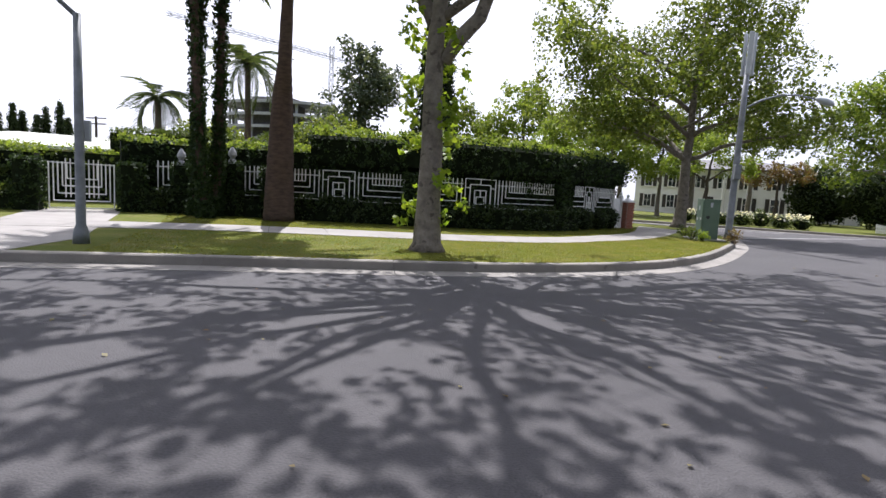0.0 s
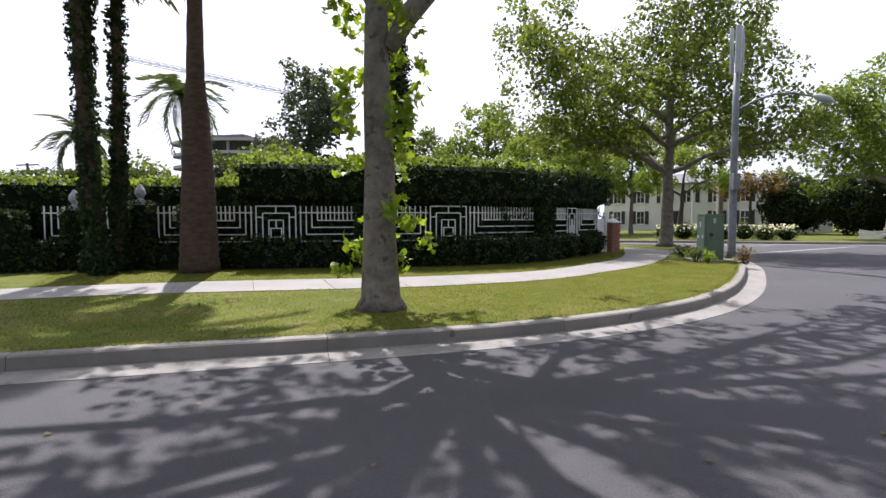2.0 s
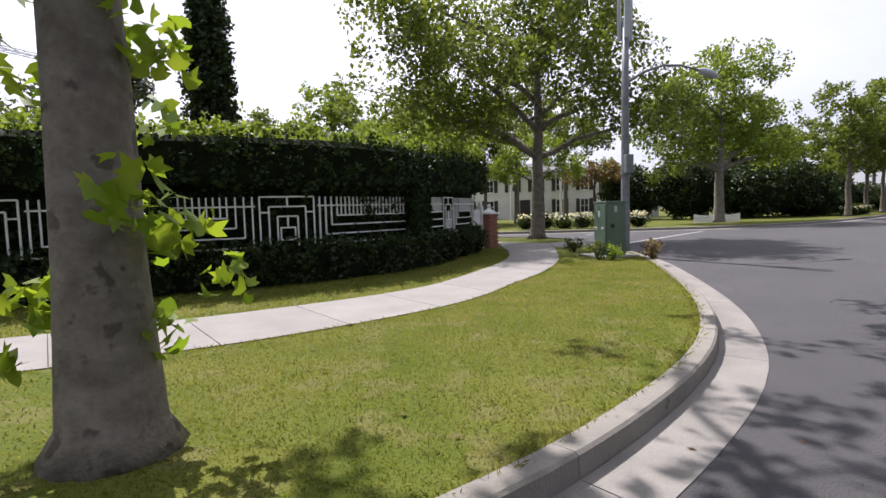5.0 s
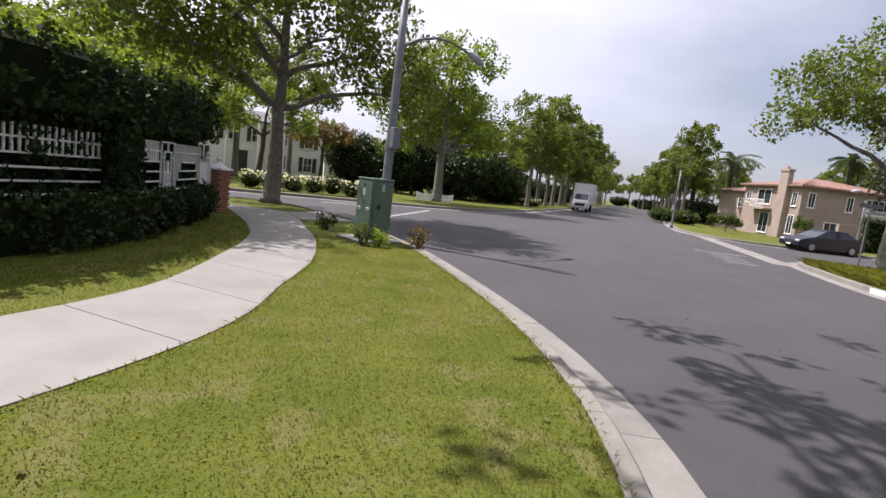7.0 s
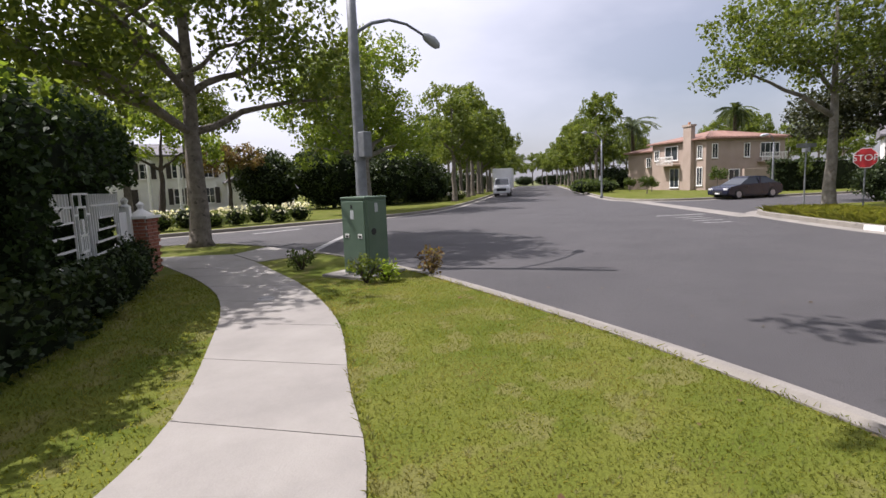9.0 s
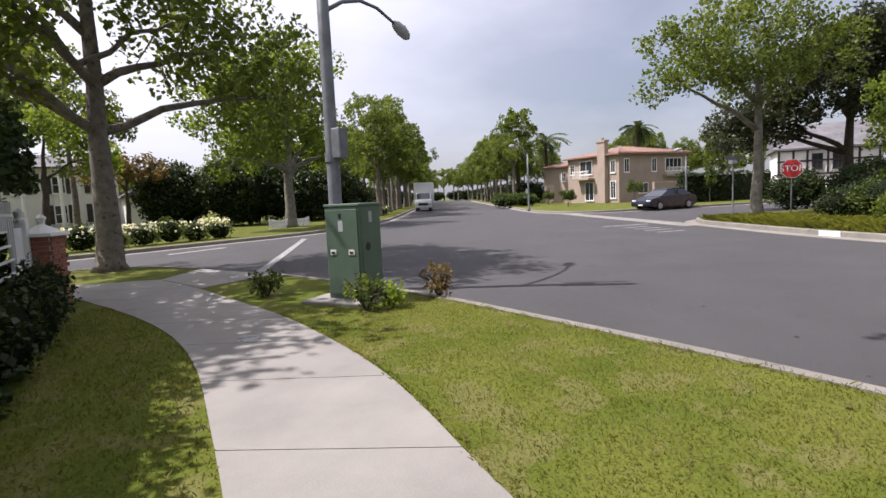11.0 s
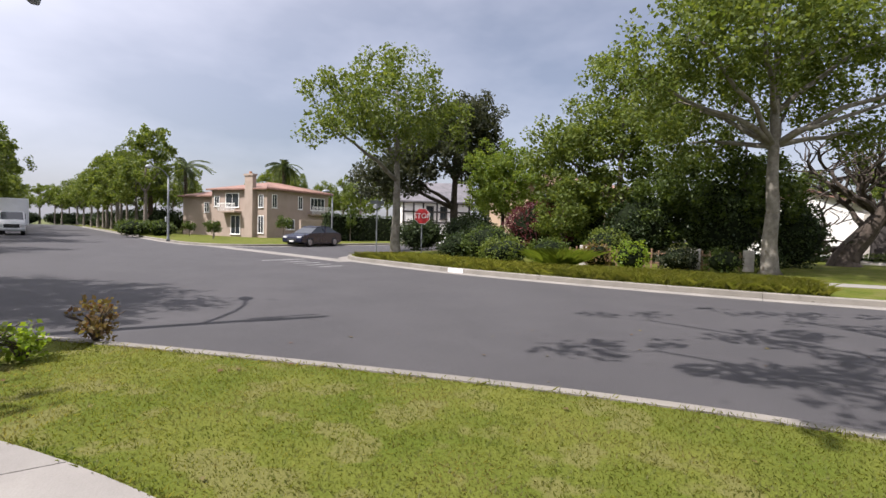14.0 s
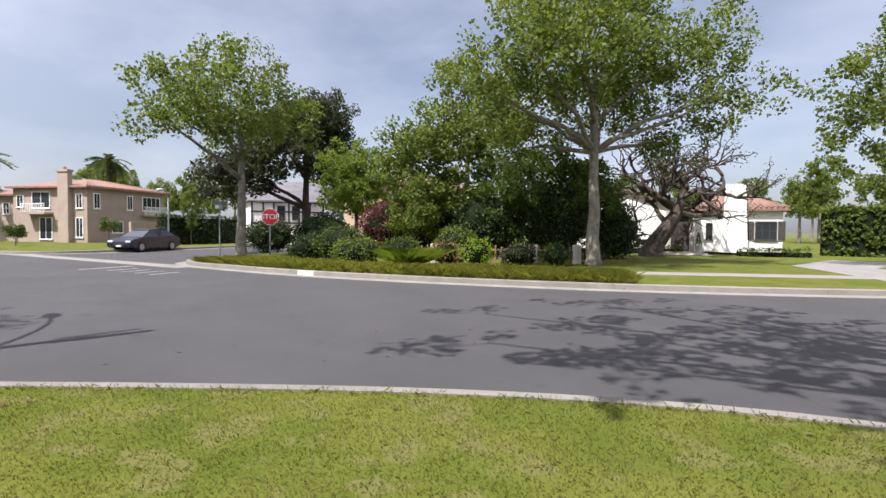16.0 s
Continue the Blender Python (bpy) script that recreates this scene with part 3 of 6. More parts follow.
tree((24.3, 46.0, 0.13), "large plane tree with drooping bright foliage", 12.6, 0.36, 3.2,
    [((-3.2, -0.6, 5.6), (2.4, 2.4, 2.2)), ((3.0, 0, 6.0), (2.8, 2.4, 2.4)), ((-1.2, 0, 8.4), (3.2, 3.0, 2.2)), ((1.4, 0.2, 10.2), (2.8, 2.8, 2.0)), ((-3.0, 0.4, 8.4), (2.0, 2.0, 1.6)), ((-4.3, -1.0, 3.9), (1.3, 1.6, 1.2)), ((4.4, 0.4, 4.6), (1.7, 1.7, 1.5)), ((0.4, 1.0, 6.4), (2.4, 2.4, 1.6)), ((-4.6, 0.8, 6.6), (1.6, 1.8, 1.6))],
    420, 30, 0.22, "leaf_bright", "bark_pale", 12, 0.6, (0.3, 0), limb=0.5)
tree((29.2, 21.3, 0.13), "plane tree with pale bark beside the stop sign", 10.4, 0.26, 3.4,
    [((-2.2, 1.6, 7.2), (2.4, 2.4, 1.7)), ((1.6, -1.6, 7.0), (2.4, 2.4, 1.9)), ((0.2, 0.2, 8.9), (2.6, 2.6, 1.5)), ((-3.2, 3.0, 5.8), (1.5, 1.5, 1.0)), ((0.4, 0.2, 6.0), (2.2, 2.2, 1.5)), ((-1.6, 2.8, 8.0), (1.8, 1.8, 1.3))],
    300, 32, 0.17, "leaf", "bark_pale", 13, 0.5, (0.15, 0.05), limb=0.5)
tree((20.0, 7.6, 0.13), "large plane tree with forked pale trunk on the verge", 13.0, 0.29, 3.9,
    [((-2.5, 2.6, 8.4), (2.8, 2.8, 2.1)), ((2.6, -2.8, 7.6), (3.0, 3.0, 2.0)), ((0.2, 0.4, 10.6), (3.4, 3.4, 2.2)), ((-1.6, 4.4, 8.0), (1.9, 1.9, 1.7)), ((-1.2, -4.6, 9.4), (2.4, 2.4, 1.9)), ((0.2, 0.2, 7.4), (2.4, 2.4, 1.3)), ((3.2, 1.4, 6.8), (2.0, 2.0, 1.5)), ((-1.6, -4.4, 6.6), (2.0, 2.0, 1.4)), ((-2.4, -6.0, 7.4), (1.6, 1.6, 1.2)), ((-0.6, -2.4, 8.8), (2.2, 2.2, 1.5)), ((1.0, 3.4, 6.4), (2.0, 2.0, 1.6)), ((0.6, -4.6, 5.4), (1.7, 1.8, 1.2)), ((2.0, 2.2, 5.0), (1.7, 1.7, 1.2)), ((-0.8, 5.6, 6.6), (1.7, 1.7, 1.4))],
    820, 34, 0.16, "leaf", "bark_pale", 14, 0.5, (0.2, 0), limb=0.4, rise=0.7)


# ---- hedge and fence of the corner garden ----
FENCE = rounded([(-24, 11.5), (-16, 15.6), (-12.4, 18.0), (-11.0, 19.6), (-9.8, 20.7), (-7.5, 21.3), (-5.2, 21.75), (-4.2, 22.1), (-2.4, 22.65), (-0.7, 23.2), (0.5, 23.75), (1.9, 24.85), (2.85, 26.25), (3.5, 27.45), (4.4, 29.15), (5.0, 30.4)], 1)


def along(line, at):
    """The place and heading so many metres along a line."""
    for a, b in zip(line, line[1:]):
        d = (b - a).length
        if at <= d:
            return a.lerp(b, at / d), math.degrees(math.atan2((b - a).y, (b - a).x))
        at -= d
    return line[-1], math.degrees(math.atan2((line[-1] - line[-2]).y, (line[-1] - line[-2]).x))


def nearest(line, p):
    """How far along a line the point nearest to p lies."""
    best, run = (1e9, 0), 0.0
    for a, b in zip(line, line[1:]):
        d = b - a
        f = max(0, min(1, (Vector(p) - a).dot(d) / d.length_squared))
        best = min(best, ((a + d * f - Vector(p)).length, run + f * d.length))
        run += d.length
    return best[1]


def hedge(nm, line, a, b, back, thick, z0, z1, label, mat="leaf_hedge", per=230, size=0.1, seed=1, lumpy=0.12, top_mat=None, over=None, brow=1.95):
    """A clipped hedge: a solid core, near-black for the shade inside, with a coat of leaves, its top uneven."""
    g = np.random.default_rng(seed)
    s0, s1 = nearest(line, a), nearest(line, b)
    pts = [along(line, s0 + (s1 - s0) * k / 40)[0] for k in range(41)]
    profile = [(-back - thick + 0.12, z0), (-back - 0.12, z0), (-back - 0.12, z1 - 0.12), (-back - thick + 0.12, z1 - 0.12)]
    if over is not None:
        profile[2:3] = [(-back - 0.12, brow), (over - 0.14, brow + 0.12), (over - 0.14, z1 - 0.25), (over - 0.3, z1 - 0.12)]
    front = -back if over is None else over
    shade_core = part(nm, strip(pts, profile), "shade_core")
    tagged(shade_core, label, "hedge")
    length = s1 - s0
    coat = []
    for k in range(int(length * (z1 - z0) * per / 8)):
        p, h = along(line, s0 + g.random() * length)
        n = Vector((math.sin(radians(h)), -math.cos(radians(h))))
        z = z0 + (z1 - z0) * g.random()
        w = lumpy * noise.noise((p.x * 1.3, p.y * 1.3, z * 1.3))
        q = p + n * ((front if z > brow else -back) + 0.02 + w)
        coat.append((q.x, q.y, z))
    leaves("foliage", coat, 0.13, 8, size, mat, seed, shade_core, up=0.25)
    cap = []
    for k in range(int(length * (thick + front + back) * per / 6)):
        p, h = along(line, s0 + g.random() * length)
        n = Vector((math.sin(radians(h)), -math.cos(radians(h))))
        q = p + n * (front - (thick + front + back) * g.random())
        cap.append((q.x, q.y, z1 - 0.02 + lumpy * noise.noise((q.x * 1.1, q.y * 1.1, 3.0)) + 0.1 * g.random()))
    tagged(leaves("new_growth", cap, 0.15, 8, size, top_mat or mat, seed + 1, shade_core, up=0.3, label="young growth along the top"), kind="stuff")
    return shade_core


# front leaves use the dark ivy tone as painted shade; tops are new growth
hedge("tall_hedge", FENCE, (-5.6, 21.7), (5.0, 30.4), 0.2, 1.5, 0.15, 3.08, "tall clipped dark green hedge bulging over the white fence, its front leaves darkened for shade", "leaf_ivy_and_shade", seed=21, top_mat="leaf_bright", over=0.18)
hedge("tall_hedge", FENCE, (-11.0, 19.6), (-5.6, 21.7), 0.4, 1.3, 0.15, 2.5, "clipped hedge behind the fence and palms, its front leaves darkened for shade", "leaf_ivy_and_shade", seed=23, top_mat="leaf_bright")
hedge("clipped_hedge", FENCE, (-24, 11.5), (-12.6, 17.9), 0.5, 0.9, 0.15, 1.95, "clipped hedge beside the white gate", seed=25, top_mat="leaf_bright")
hedge("low_hedge", FENCE, (-10.6, 19.9), (2.7, 26.3), -0.5, 0.45, 0.15, 0.86, "low dark clipped hedge at the foot of the fence", "leaf_dark", 300, 0.09, 27, 0.06)
hedge("low_hedge", FENCE, (-24, 11.5), (-12.7, 17.8), -0.4, 0.4, 0.15, 0.8, "low clipped hedge at the foot of the fence", "leaf_hedge", 120, 0.08, 29, 0.06)


def ivy_pillar(p, w, h, turn, finial=True):
    """A garden pillar grown over with clipped ivy, its core near-black for the shade behind the leaves; a small urn on
    top.
    """
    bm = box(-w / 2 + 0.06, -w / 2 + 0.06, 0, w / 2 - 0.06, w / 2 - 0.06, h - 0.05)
    t = part("ivy_pillar", bm, "shade_core")
    t.matrix_world = pose(p[0], p[1], 0.15, 0, 0, turn)
    tagged(t, "square pillar grown over with clipped dark ivy", "pillar", "ivy pillars")
    g = random.Random(int(p[0] * 100))
    c = []
    for _ in range(int(w * h * 4 * 55)):
        a = g.choice(((-w / 2, 0), (w / 2, 0), (0, -w / 2), (0, w / 2)))
        b = g.uniform(-w / 2, w / 2)
        c.append((a[0] or b, a[1] or b, g.uniform(0.02, h)))
    for _ in range(int(w * w * 60)):
        c.append((g.uniform(-w / 2, w / 2), g.uniform(-w / 2, w / 2), h))
    leaves("ivy", c, 0.08, 6, 0.085, "leaf_ivy_and_shade", 7, t, up=0.1)
    if finial:
        bm = bmesh.new()
        tube(bm, [(0, 0, h - 0.05), (0, 0, h + 0.06), (0, 0, h + 0.12), (0, 0, h + 0.24), (0, 0, h + 0.34), (0, 0, h + 0.44), (0, 0, h + 0.5)], [0.13, 0.12, 0.06, 0.14, 0.12, 0.06, 0.02], 12)
        part("finial", bm, "slab_grey", t, "weathered grey stone urn")
    return t


for p, w, h, f in (((-12.55, 17.85), 0.7, 1.5, False), ((-10.75, 19.75), 0.75, 1.5, False), ((-9.6, 20.55), 0.5, 1.6, True), ((-8.0, 20.95), 0.6, 1.75, True), ((-6.75, 21.25), 0.55, 1.65, True), ((-2.3, 22.35), 0.55, 1.7, False), ((2.35, 25.75), 0.7, 2.2, False), ((-16.6, 15.1), 0.6, 1.6, True)):
    ivy_pillar(p, w, h, along(FENCE, nearest(FENCE, p))[1], f)

BARS = {}


def rail(parent, x0, z0, x1, z1, w=0.03):
    """One square bar, upright or level, between two points of a panel."""
    if x0 == x1:
        dims, at = (w, w, abs(z1 - z0)), (x0, 0, (z0 + z1) / 2)
    else:
        dims, at = (abs(x1 - x0), w, w), ((x0 + x1) / 2, 0, z0)
    key = tuple(round(d, 3) for d in dims)
    if key not in BARS:
        bm = box(-dims[0] / 2, -dims[1] / 2, -dims[2] / 2, dims[0] / 2, dims[1] / 2, dims[2] / 2)
        ob = part("bar", bm, "white_paint", parent)
        BARS[key] = ob.data
    else:
        ob = new("bar", BARS[key])
        ob.parent = parent
    ob.location = at


LOW, TOP = 0.86, 1.82


def panel_at(a, b):
    a, b = Vector(a), Vector(b)
    t = thing("fence_panel", pose(a.x, a.y, 0.0, 0, 0, math.degrees(math.atan2((b - a).y, (b - a).x))), "white painted steel fence panel with a geometric maze pattern", "fence", "white fence panels")
    return t, (b - a).length


def square_panel(a, b):
    """Three squares one in another."""
    t, w = panel_at(a, b)
    for k, (gap, top, low) in enumerate(((0.03, TOP, LOW), (0.2, TOP - 0.19, LOW), (0.36, TOP - 0.38, LOW))):
        rail(t, gap, low, gap, top)
        rail(t, w - gap, low, w - gap, top)
        rail(t, gap, top, w - gap, top)
    s = w / 2
    rail(t, s - 0.14, LOW + 0.12, s - 0.14, LOW + 0.36)
    rail(t, s + 0.14, LOW + 0.12, s + 0.14, LOW + 0.36)
    rail(t, s - 0.155, LOW + 0.12, s + 0.155, LOW + 0.12)
    rail(t, s - 0.155, LOW + 0.36, s + 0.155, LOW + 0.36)
    rail(t, s, LOW + 0.36, s, TOP - 0.38)
    rail(t, s, TOP - 0.19, s, TOP)
    rail(t, 0.36, LOW, s - 0.2, LOW)
    rail(t, s + 0.2, LOW, w - 0.36, LOW)
    rail(t, 0.03, TOP - 0.3, 0.2, TOP - 0.3)
    rail(t, w - 0.2, TOP - 0.3, w - 0.03, TOP - 0.3)


def maze_panel(a, b, left=True, right=True):
    """Nested angles that step down to the foot, pickets between them."""
    t, w = panel_at(a, b)
    for k in range(4):
        x, z = 0.05 + 0.15 * k, LOW + 0.19 * k
        x0, x1 = (x if left else 0.0), (w - x if right else w)
        if left:
            rail(t, x, z, x, TOP)
        if right:
            rail(t, w - x, z, w - x, TOP)
        rail(t, x0, z, x1, z)
    x0, x1 = (0.5 if left else 0.0), (w - 0.5 if right else w)
    n = max(2, round((x1 - x0) / 0.115))
    for k in range(1, n):
        x = x0 + (x1 - x0) * k / n
        rail(t, x, LOW + 0.57, x, TOP)
    rail(t, 0.0, TOP - 0.18, w, TOP - 0.18)


def fence_points(*stops):
    return [along(FENCE, s)[0] for s in stops]


fA, fB = nearest(FENCE, (-5.2, 21.7)), nearest(FENCE, (-0.7, 23.2))
fC, fE = nearest(FENCE, (2.7, 26.5)), nearest(FENCE, (4.55, 29.65))
gR = nearest(FENCE, (-10.3, 20.25))
maze_panel(*fence_points(gR, gR + 0.9), right=False)
maze_panel(*fence_points(gR + 1.15, gR + 2.35))
maze_panel(*fence_points(gR + 2.75, gR + 3.7))
maze_panel(*fence_points(gR + 3.75, fA - 0.05), left=False)
square_panel(*fence_points(fA, fA + 1.1))
maze_panel(*fence_points(fA + 1.15, fB - 0.05))
square_panel(*fence_points(fB, fB + 1.12))
maze_panel(*fence_points(fB + 1.17, fC - 0.5), right=False)
maze_panel(*fence_points(fC, fC + 0.8), left=False, right=False)
square_panel(*fence_points(fC + 0.85, fC + 1.65))
maze_panel(*fence_points(fC + 1.7, fE))
gL = nearest(FENCE, (-13.6, 17.2))
maze_panel(*fence_points(gL - 3.2, gL - 1.9))
square_panel(*fence_points(gL - 1.85, gL - 1.1))
maze_panel(*fence_points(gL - 1.05, gL))

# the white gate
gate = thing("garden_gate", pose(-12.2, 18.15, 0.15, 0, 0, 46), "white painted steel double gate with a geometric pattern", "gate")
for x0, x1, flip in ((0.0, 0.84, False), (0.86, 1.7, True)):
    leaf = new("gate_leaf")
    leaf.parent = gate
    inner, outer = (x1, x0) if not flip else (x0, x1)
    for k in range(5):
        f = 0.03 + 0.11 * k
        x = outer + (f if not flip else -f)
        rail(leaf, x, 0.08 + 0.22 * k, x, 1.45, 0.035)
        rail(leaf, min(x, inner), 0.08 + 0.22 * k, max(x, inner), 0.08 + 0.22 * k, 0.035)
    for k in range(4):
        x = inner + (-0.04 - 0.12 * k if not flip else 0.04 + 0.12 * k)
        rail(leaf, x, 0.4, x, 1.55, 0.03)
    rail(leaf, x0, 1.42, x1, 1.42, 0.03)

# end of the fence: white boarded gate, white post, brick pillar
post = thing("white_gate_post", pose(4.62, 29.75, 0.1, 0, 0, 60), "white painted wooden post with boarded side gate", "gate post")
part("board", box(0.0, -0.03, 0.05, 0.6, 0.03, 1.35, 0.01), "white_paint", post)
part("post", box(0.6, -0.09, 0, 0.78, 0.09, 1.42, 0.01), "white_paint", post)
tube(bm := bmesh.new(), [(0.69, 0, 1.42), (0.69, 0, 1.46), (0.69, 0, 1.5), (0.69, 0, 1.58), (0.69, 0, 1.64)], [0.11, 0.11, 0.05, 0.075, 0.02], 10)
part("finial", bm, "white_paint", post)

PILLAR = pose(5.28, 30.45, 0.12, 0, 0, 40)
pillar = thing("brick_pillar", PILLAR, "square red brick gate pillar with a white cap", "pillar")
part("core", box(-0.2, -0.2, 0, 0.2, 0.2, 1.17), "mortar", pillar)
brick_me = None
for c in range(16):
    z = 0.005 + c * 0.073
    for side in range(4):
        for k in range(2):
            r = Matrix.Rotation(radians(90 * side), 4, "Z")
            x = -0.105 + 0.215 * k + (0.03 if (c + side) % 2 else -0.03)
            if brick_me is None:
                ob = part("brick", box(-0.1, -0.02, 0, 0.1, 0.02, 0.062, 0.004), "brick", pillar)
                brick_me = ob.data
            else:
                ob = new("brick", brick_me)
                ob.parent = pillar
            ob.matrix_local = r @ Matrix.Translation((x, -0.2 + random.uniform(-0.002, 0.002), z))
cap = box(-0.27, -0.27, 1.17, 0.27, 0.27, 1.23, 0.01)
tube(cap, [(0, 0, 1.23), (0, 0, 1.3), (0, 0, 1.36), (0, 0, 1.4), (0, 0, 1.46), (0, 0, 1.52)], [0.27, 0.14, 0.05, 0.05, 0.08, 0.02], 16)
part("cap", cap, "white_paint", pillar, "white pointed cap with a ball")

# ---- utility cabinet, lamp posts ----
cabinet = thing("utility_cabinet", pose(7.32, 25.66, 0.13, 0, 0, 7), "green painted steel street cabinet on a concrete pad", "cabinet")
part("pad", box(-0.3, -0.15, -0.1, 0.85, 0.9, 0.07, 0.015), "concrete", cabinet, "pale concrete pad")
part("body", box(0, 0, 0.07, 0.56, 0.6, 1.42, 0.012), "cabinet", cabinet)
part("lid", box(-0.012, -0.012, 1.42, 0.572, 0.612, 1.46, 0.01), "cabinet", cabinet)
part("door", box(0.03, -0.016, 0.14, 0.53, 0.004, 1.38, 0.006), "cabinet", cabinet)
part("door", box(-0.016, 0.03, 0.14, 0.004, 0.57, 1.38, 0.006), "cabinet", cabinet)
bm = bmesh.new()
tube(bm, [(0.17, -0.022, 0.83), (0.17, -0.012, 0.83)], [0.06, 0.062], 20)
part("vent_hole", bm, "black", cabinet, "round black hole in the door")
for y in (0.1, 0.42):
    part("handle_plate", box(-0.022, y, 0.72, -0.012, y + 0.1, 0.8), "white_paint", cabinet, "small pale plate")
    part("plate_mark", box(-0.026, y + 0.02, 0.735, -0.021, y + 0.08, 0.77), "black", cabinet)
part("notice", box(-0.019, 0.28, 1.06, -0.014, 0.36, 1.22), "grey_paint", cabinet, "pale sticker")
part("notice", box(-0.019, 0.3, 1.25, -0.014, 0.35, 1.32), "black", cabinet, "small dark sticker")
part("notice", box(0.22, -0.02, 1.18, 0.3, -0.015, 1.34), "grey_paint", cabinet, "pale sticker")

lamp = thing("street_lamp", pose(8.65, 27.35, 0.13, 0, 0, 0), "grey steel street lamp carrying slim antennas", "street lamp")
bm = bmesh.new()
tube(bm, [(0, 0, 0), (0, 0, 0.25), (0, 0, 4.4), (0, 0, 6.6)], [0.17, 0.125, 0.105, 0.09], 16)
part("pole", bm, "galvanised", lamp, smooth=True)
bm = bmesh.new()
tube(bm, [(0, 0, 2.2), (0, 0, 2.35)], [0.135, 0.135], 16)
part("collar", bm, "galvanised", lamp)
bm = bmesh.new()
ARM = [(0.1, 0.0, 4.85), (0.6, 0.08, 5.14), (1.2, 0.16, 5.34), (1.8, 0.22, 5.37), (2.45, 0.28, 5.24)]
tube(bm, ARM, [0.045, 0.04, 0.036, 0.032, 0.03], 8)
part("arm", bm, "galvanised", lamp, smooth=True)
bm = bmesh.new()
tube(bm, [(2.4, 0.275, 5.27), (2.53, 0.29, 5.23), (2.75, 0.31, 5.17), (2.95, 0.33, 5.1), (3.05, 0.34, 5.07)], [0.04, 0.1, 0.13, 0.1, 0.03], 12)
part("lamp_head", bm, "grey_paint", lamp, "grey cobra-head lantern", smooth=True)
part("junction_box", box(-0.1, -0.28, 2.25, 0.12, -0.08, 2.78, 0.02), "galvanised", lamp, "grey steel box on the pole")
for k in range(3):
    a = radians(120 * k + 20)
    m = Matrix.Translation((0.17 * math.cos(a), 0.17 * math.sin(a), 0)) @ Matrix.Rotation(a, 4, "Z")
    bm = box(-0.04, -0.08, 6.0, 0.04, 0.08, 7.5, 0.015)
    bmesh.ops.transform(bm, verts=bm.verts[:], matrix=m)
    part("antenna", bm, "grey_paint", lamp, "slim grey antenna panel")


# ---- palms, cypresses and trees behind the hedge ----
def frond_mesh(length, droop, leaflet, g, bm):
    """One feather frond from the origin, along x."""
    pts = []
    for k in range(9):
        f = k / 8
        pts.append(Vector((length * f * (1 - 0.25 * droop * f), 0, length * (0.45 * f - (0.45 + droop) * f * f))))
    for a, b in zip(pts, pts[1:]):
        for s in (-1, 1):
            for q in (0.0, 0.33, 0.66):
                p = a.lerp(b, q)
                ln = leaflet * (0.55 + 0.6 * math.sin(math.pi * min(1, max(0.05, p.x / length)))) * g.uniform(0.8, 1.1)
                tip = p + Vector((0.45 * ln, s * 0.75 * ln, -0.5 * ln * g.uniform(0.6, 1.3)))
                w = Vector((0.035, 0, 0.01))
                bm.faces.new([bm.verts.new(v) for v in (p - w, p.lerp(tip, 0.5) - w * 1.1, tip, p.lerp(tip, 0.5) + w * 1.1, p + w)])
    for a, b in zip(pts, pts[1:]):
        n = Vector((0, 0.015, 0))
        bm.faces.new([bm.verts.new(v) for v in (a - n, b - n, b + n, a + n)])


def palm(where, path, radii, label, fronds=26, length=2.2, leaflet=0.45, seed=1, bark="palm_bark", ivy=0.0, skirt=0):
    """A palm: ringed trunk, fronds all round, some hanging dead; ivy where it has climbed."""
    g = random.Random(seed)
    t = thing("palm_tree", pose(*where), label, "palm tree", "palms")
    bm = bmesh.new()
    fine, rr = [], []
    for (a, ra), (b, rb) in zip(zip(path, radii), list(zip(path, radii))[1:]):
        for k in range(6):
            f = k / 6
            fine.append(Vector(a).lerp(Vector(b), f))
            rr.append((ra + (rb - ra) * f) * (1.0 + 0.05 * (k % 2)))
    fine.append(Vector(path[-1]))
    rr.append(radii[-1])
    tube(bm, fine, rr, 14)
    part("trunk", bm, bark, t, smooth=True)
    head = Vector(path[-1])
    for k in range(fronds):
        bm = bmesh.new()
        up = g.uniform(-0.75, 0.9) if k < fronds - skirt else g.uniform(-1.3, -1.0)
        frond_mesh(length * g.uniform(0.85, 1.1), 0.5 + 0.35 * (0.9 - up) * 0.6, leaflet, g, bm)
        ob = part("frond", bm, "palm_leaf", t)
        ob.matrix_local = Matrix.Translation(head) @ Matrix.Rotation(2.4 * k, 4, "Z") @ Matrix.Rotation(-up, 4, "Y")
    if ivy:
        c = []
        for _ in range(int(ivy * 190)):
            f = g.random() * min(1.0, ivy / path[-1][2])
            i = f * (len(fine) - 1)
            p = fine[int(i)].lerp(fine[min(int(i) + 1, len(fine) - 1)], i % 1)
            a = g.uniform(0, 6.28)
            r = rr[int(i)] + g.uniform(0.0, 0.06) + 0.14 * max(0, noise.noise((p.z * 0.9, a, 1)))
            c.append((p.x + math.cos(a) * r, p.y + math.sin(a) * r, p.z))
        leaves("ivy", c, 0.08, 6, 0.09, "leaf_ivy_and_shade", seed, t, up=0.0, label="ivy climbing up the trunk")
    return t


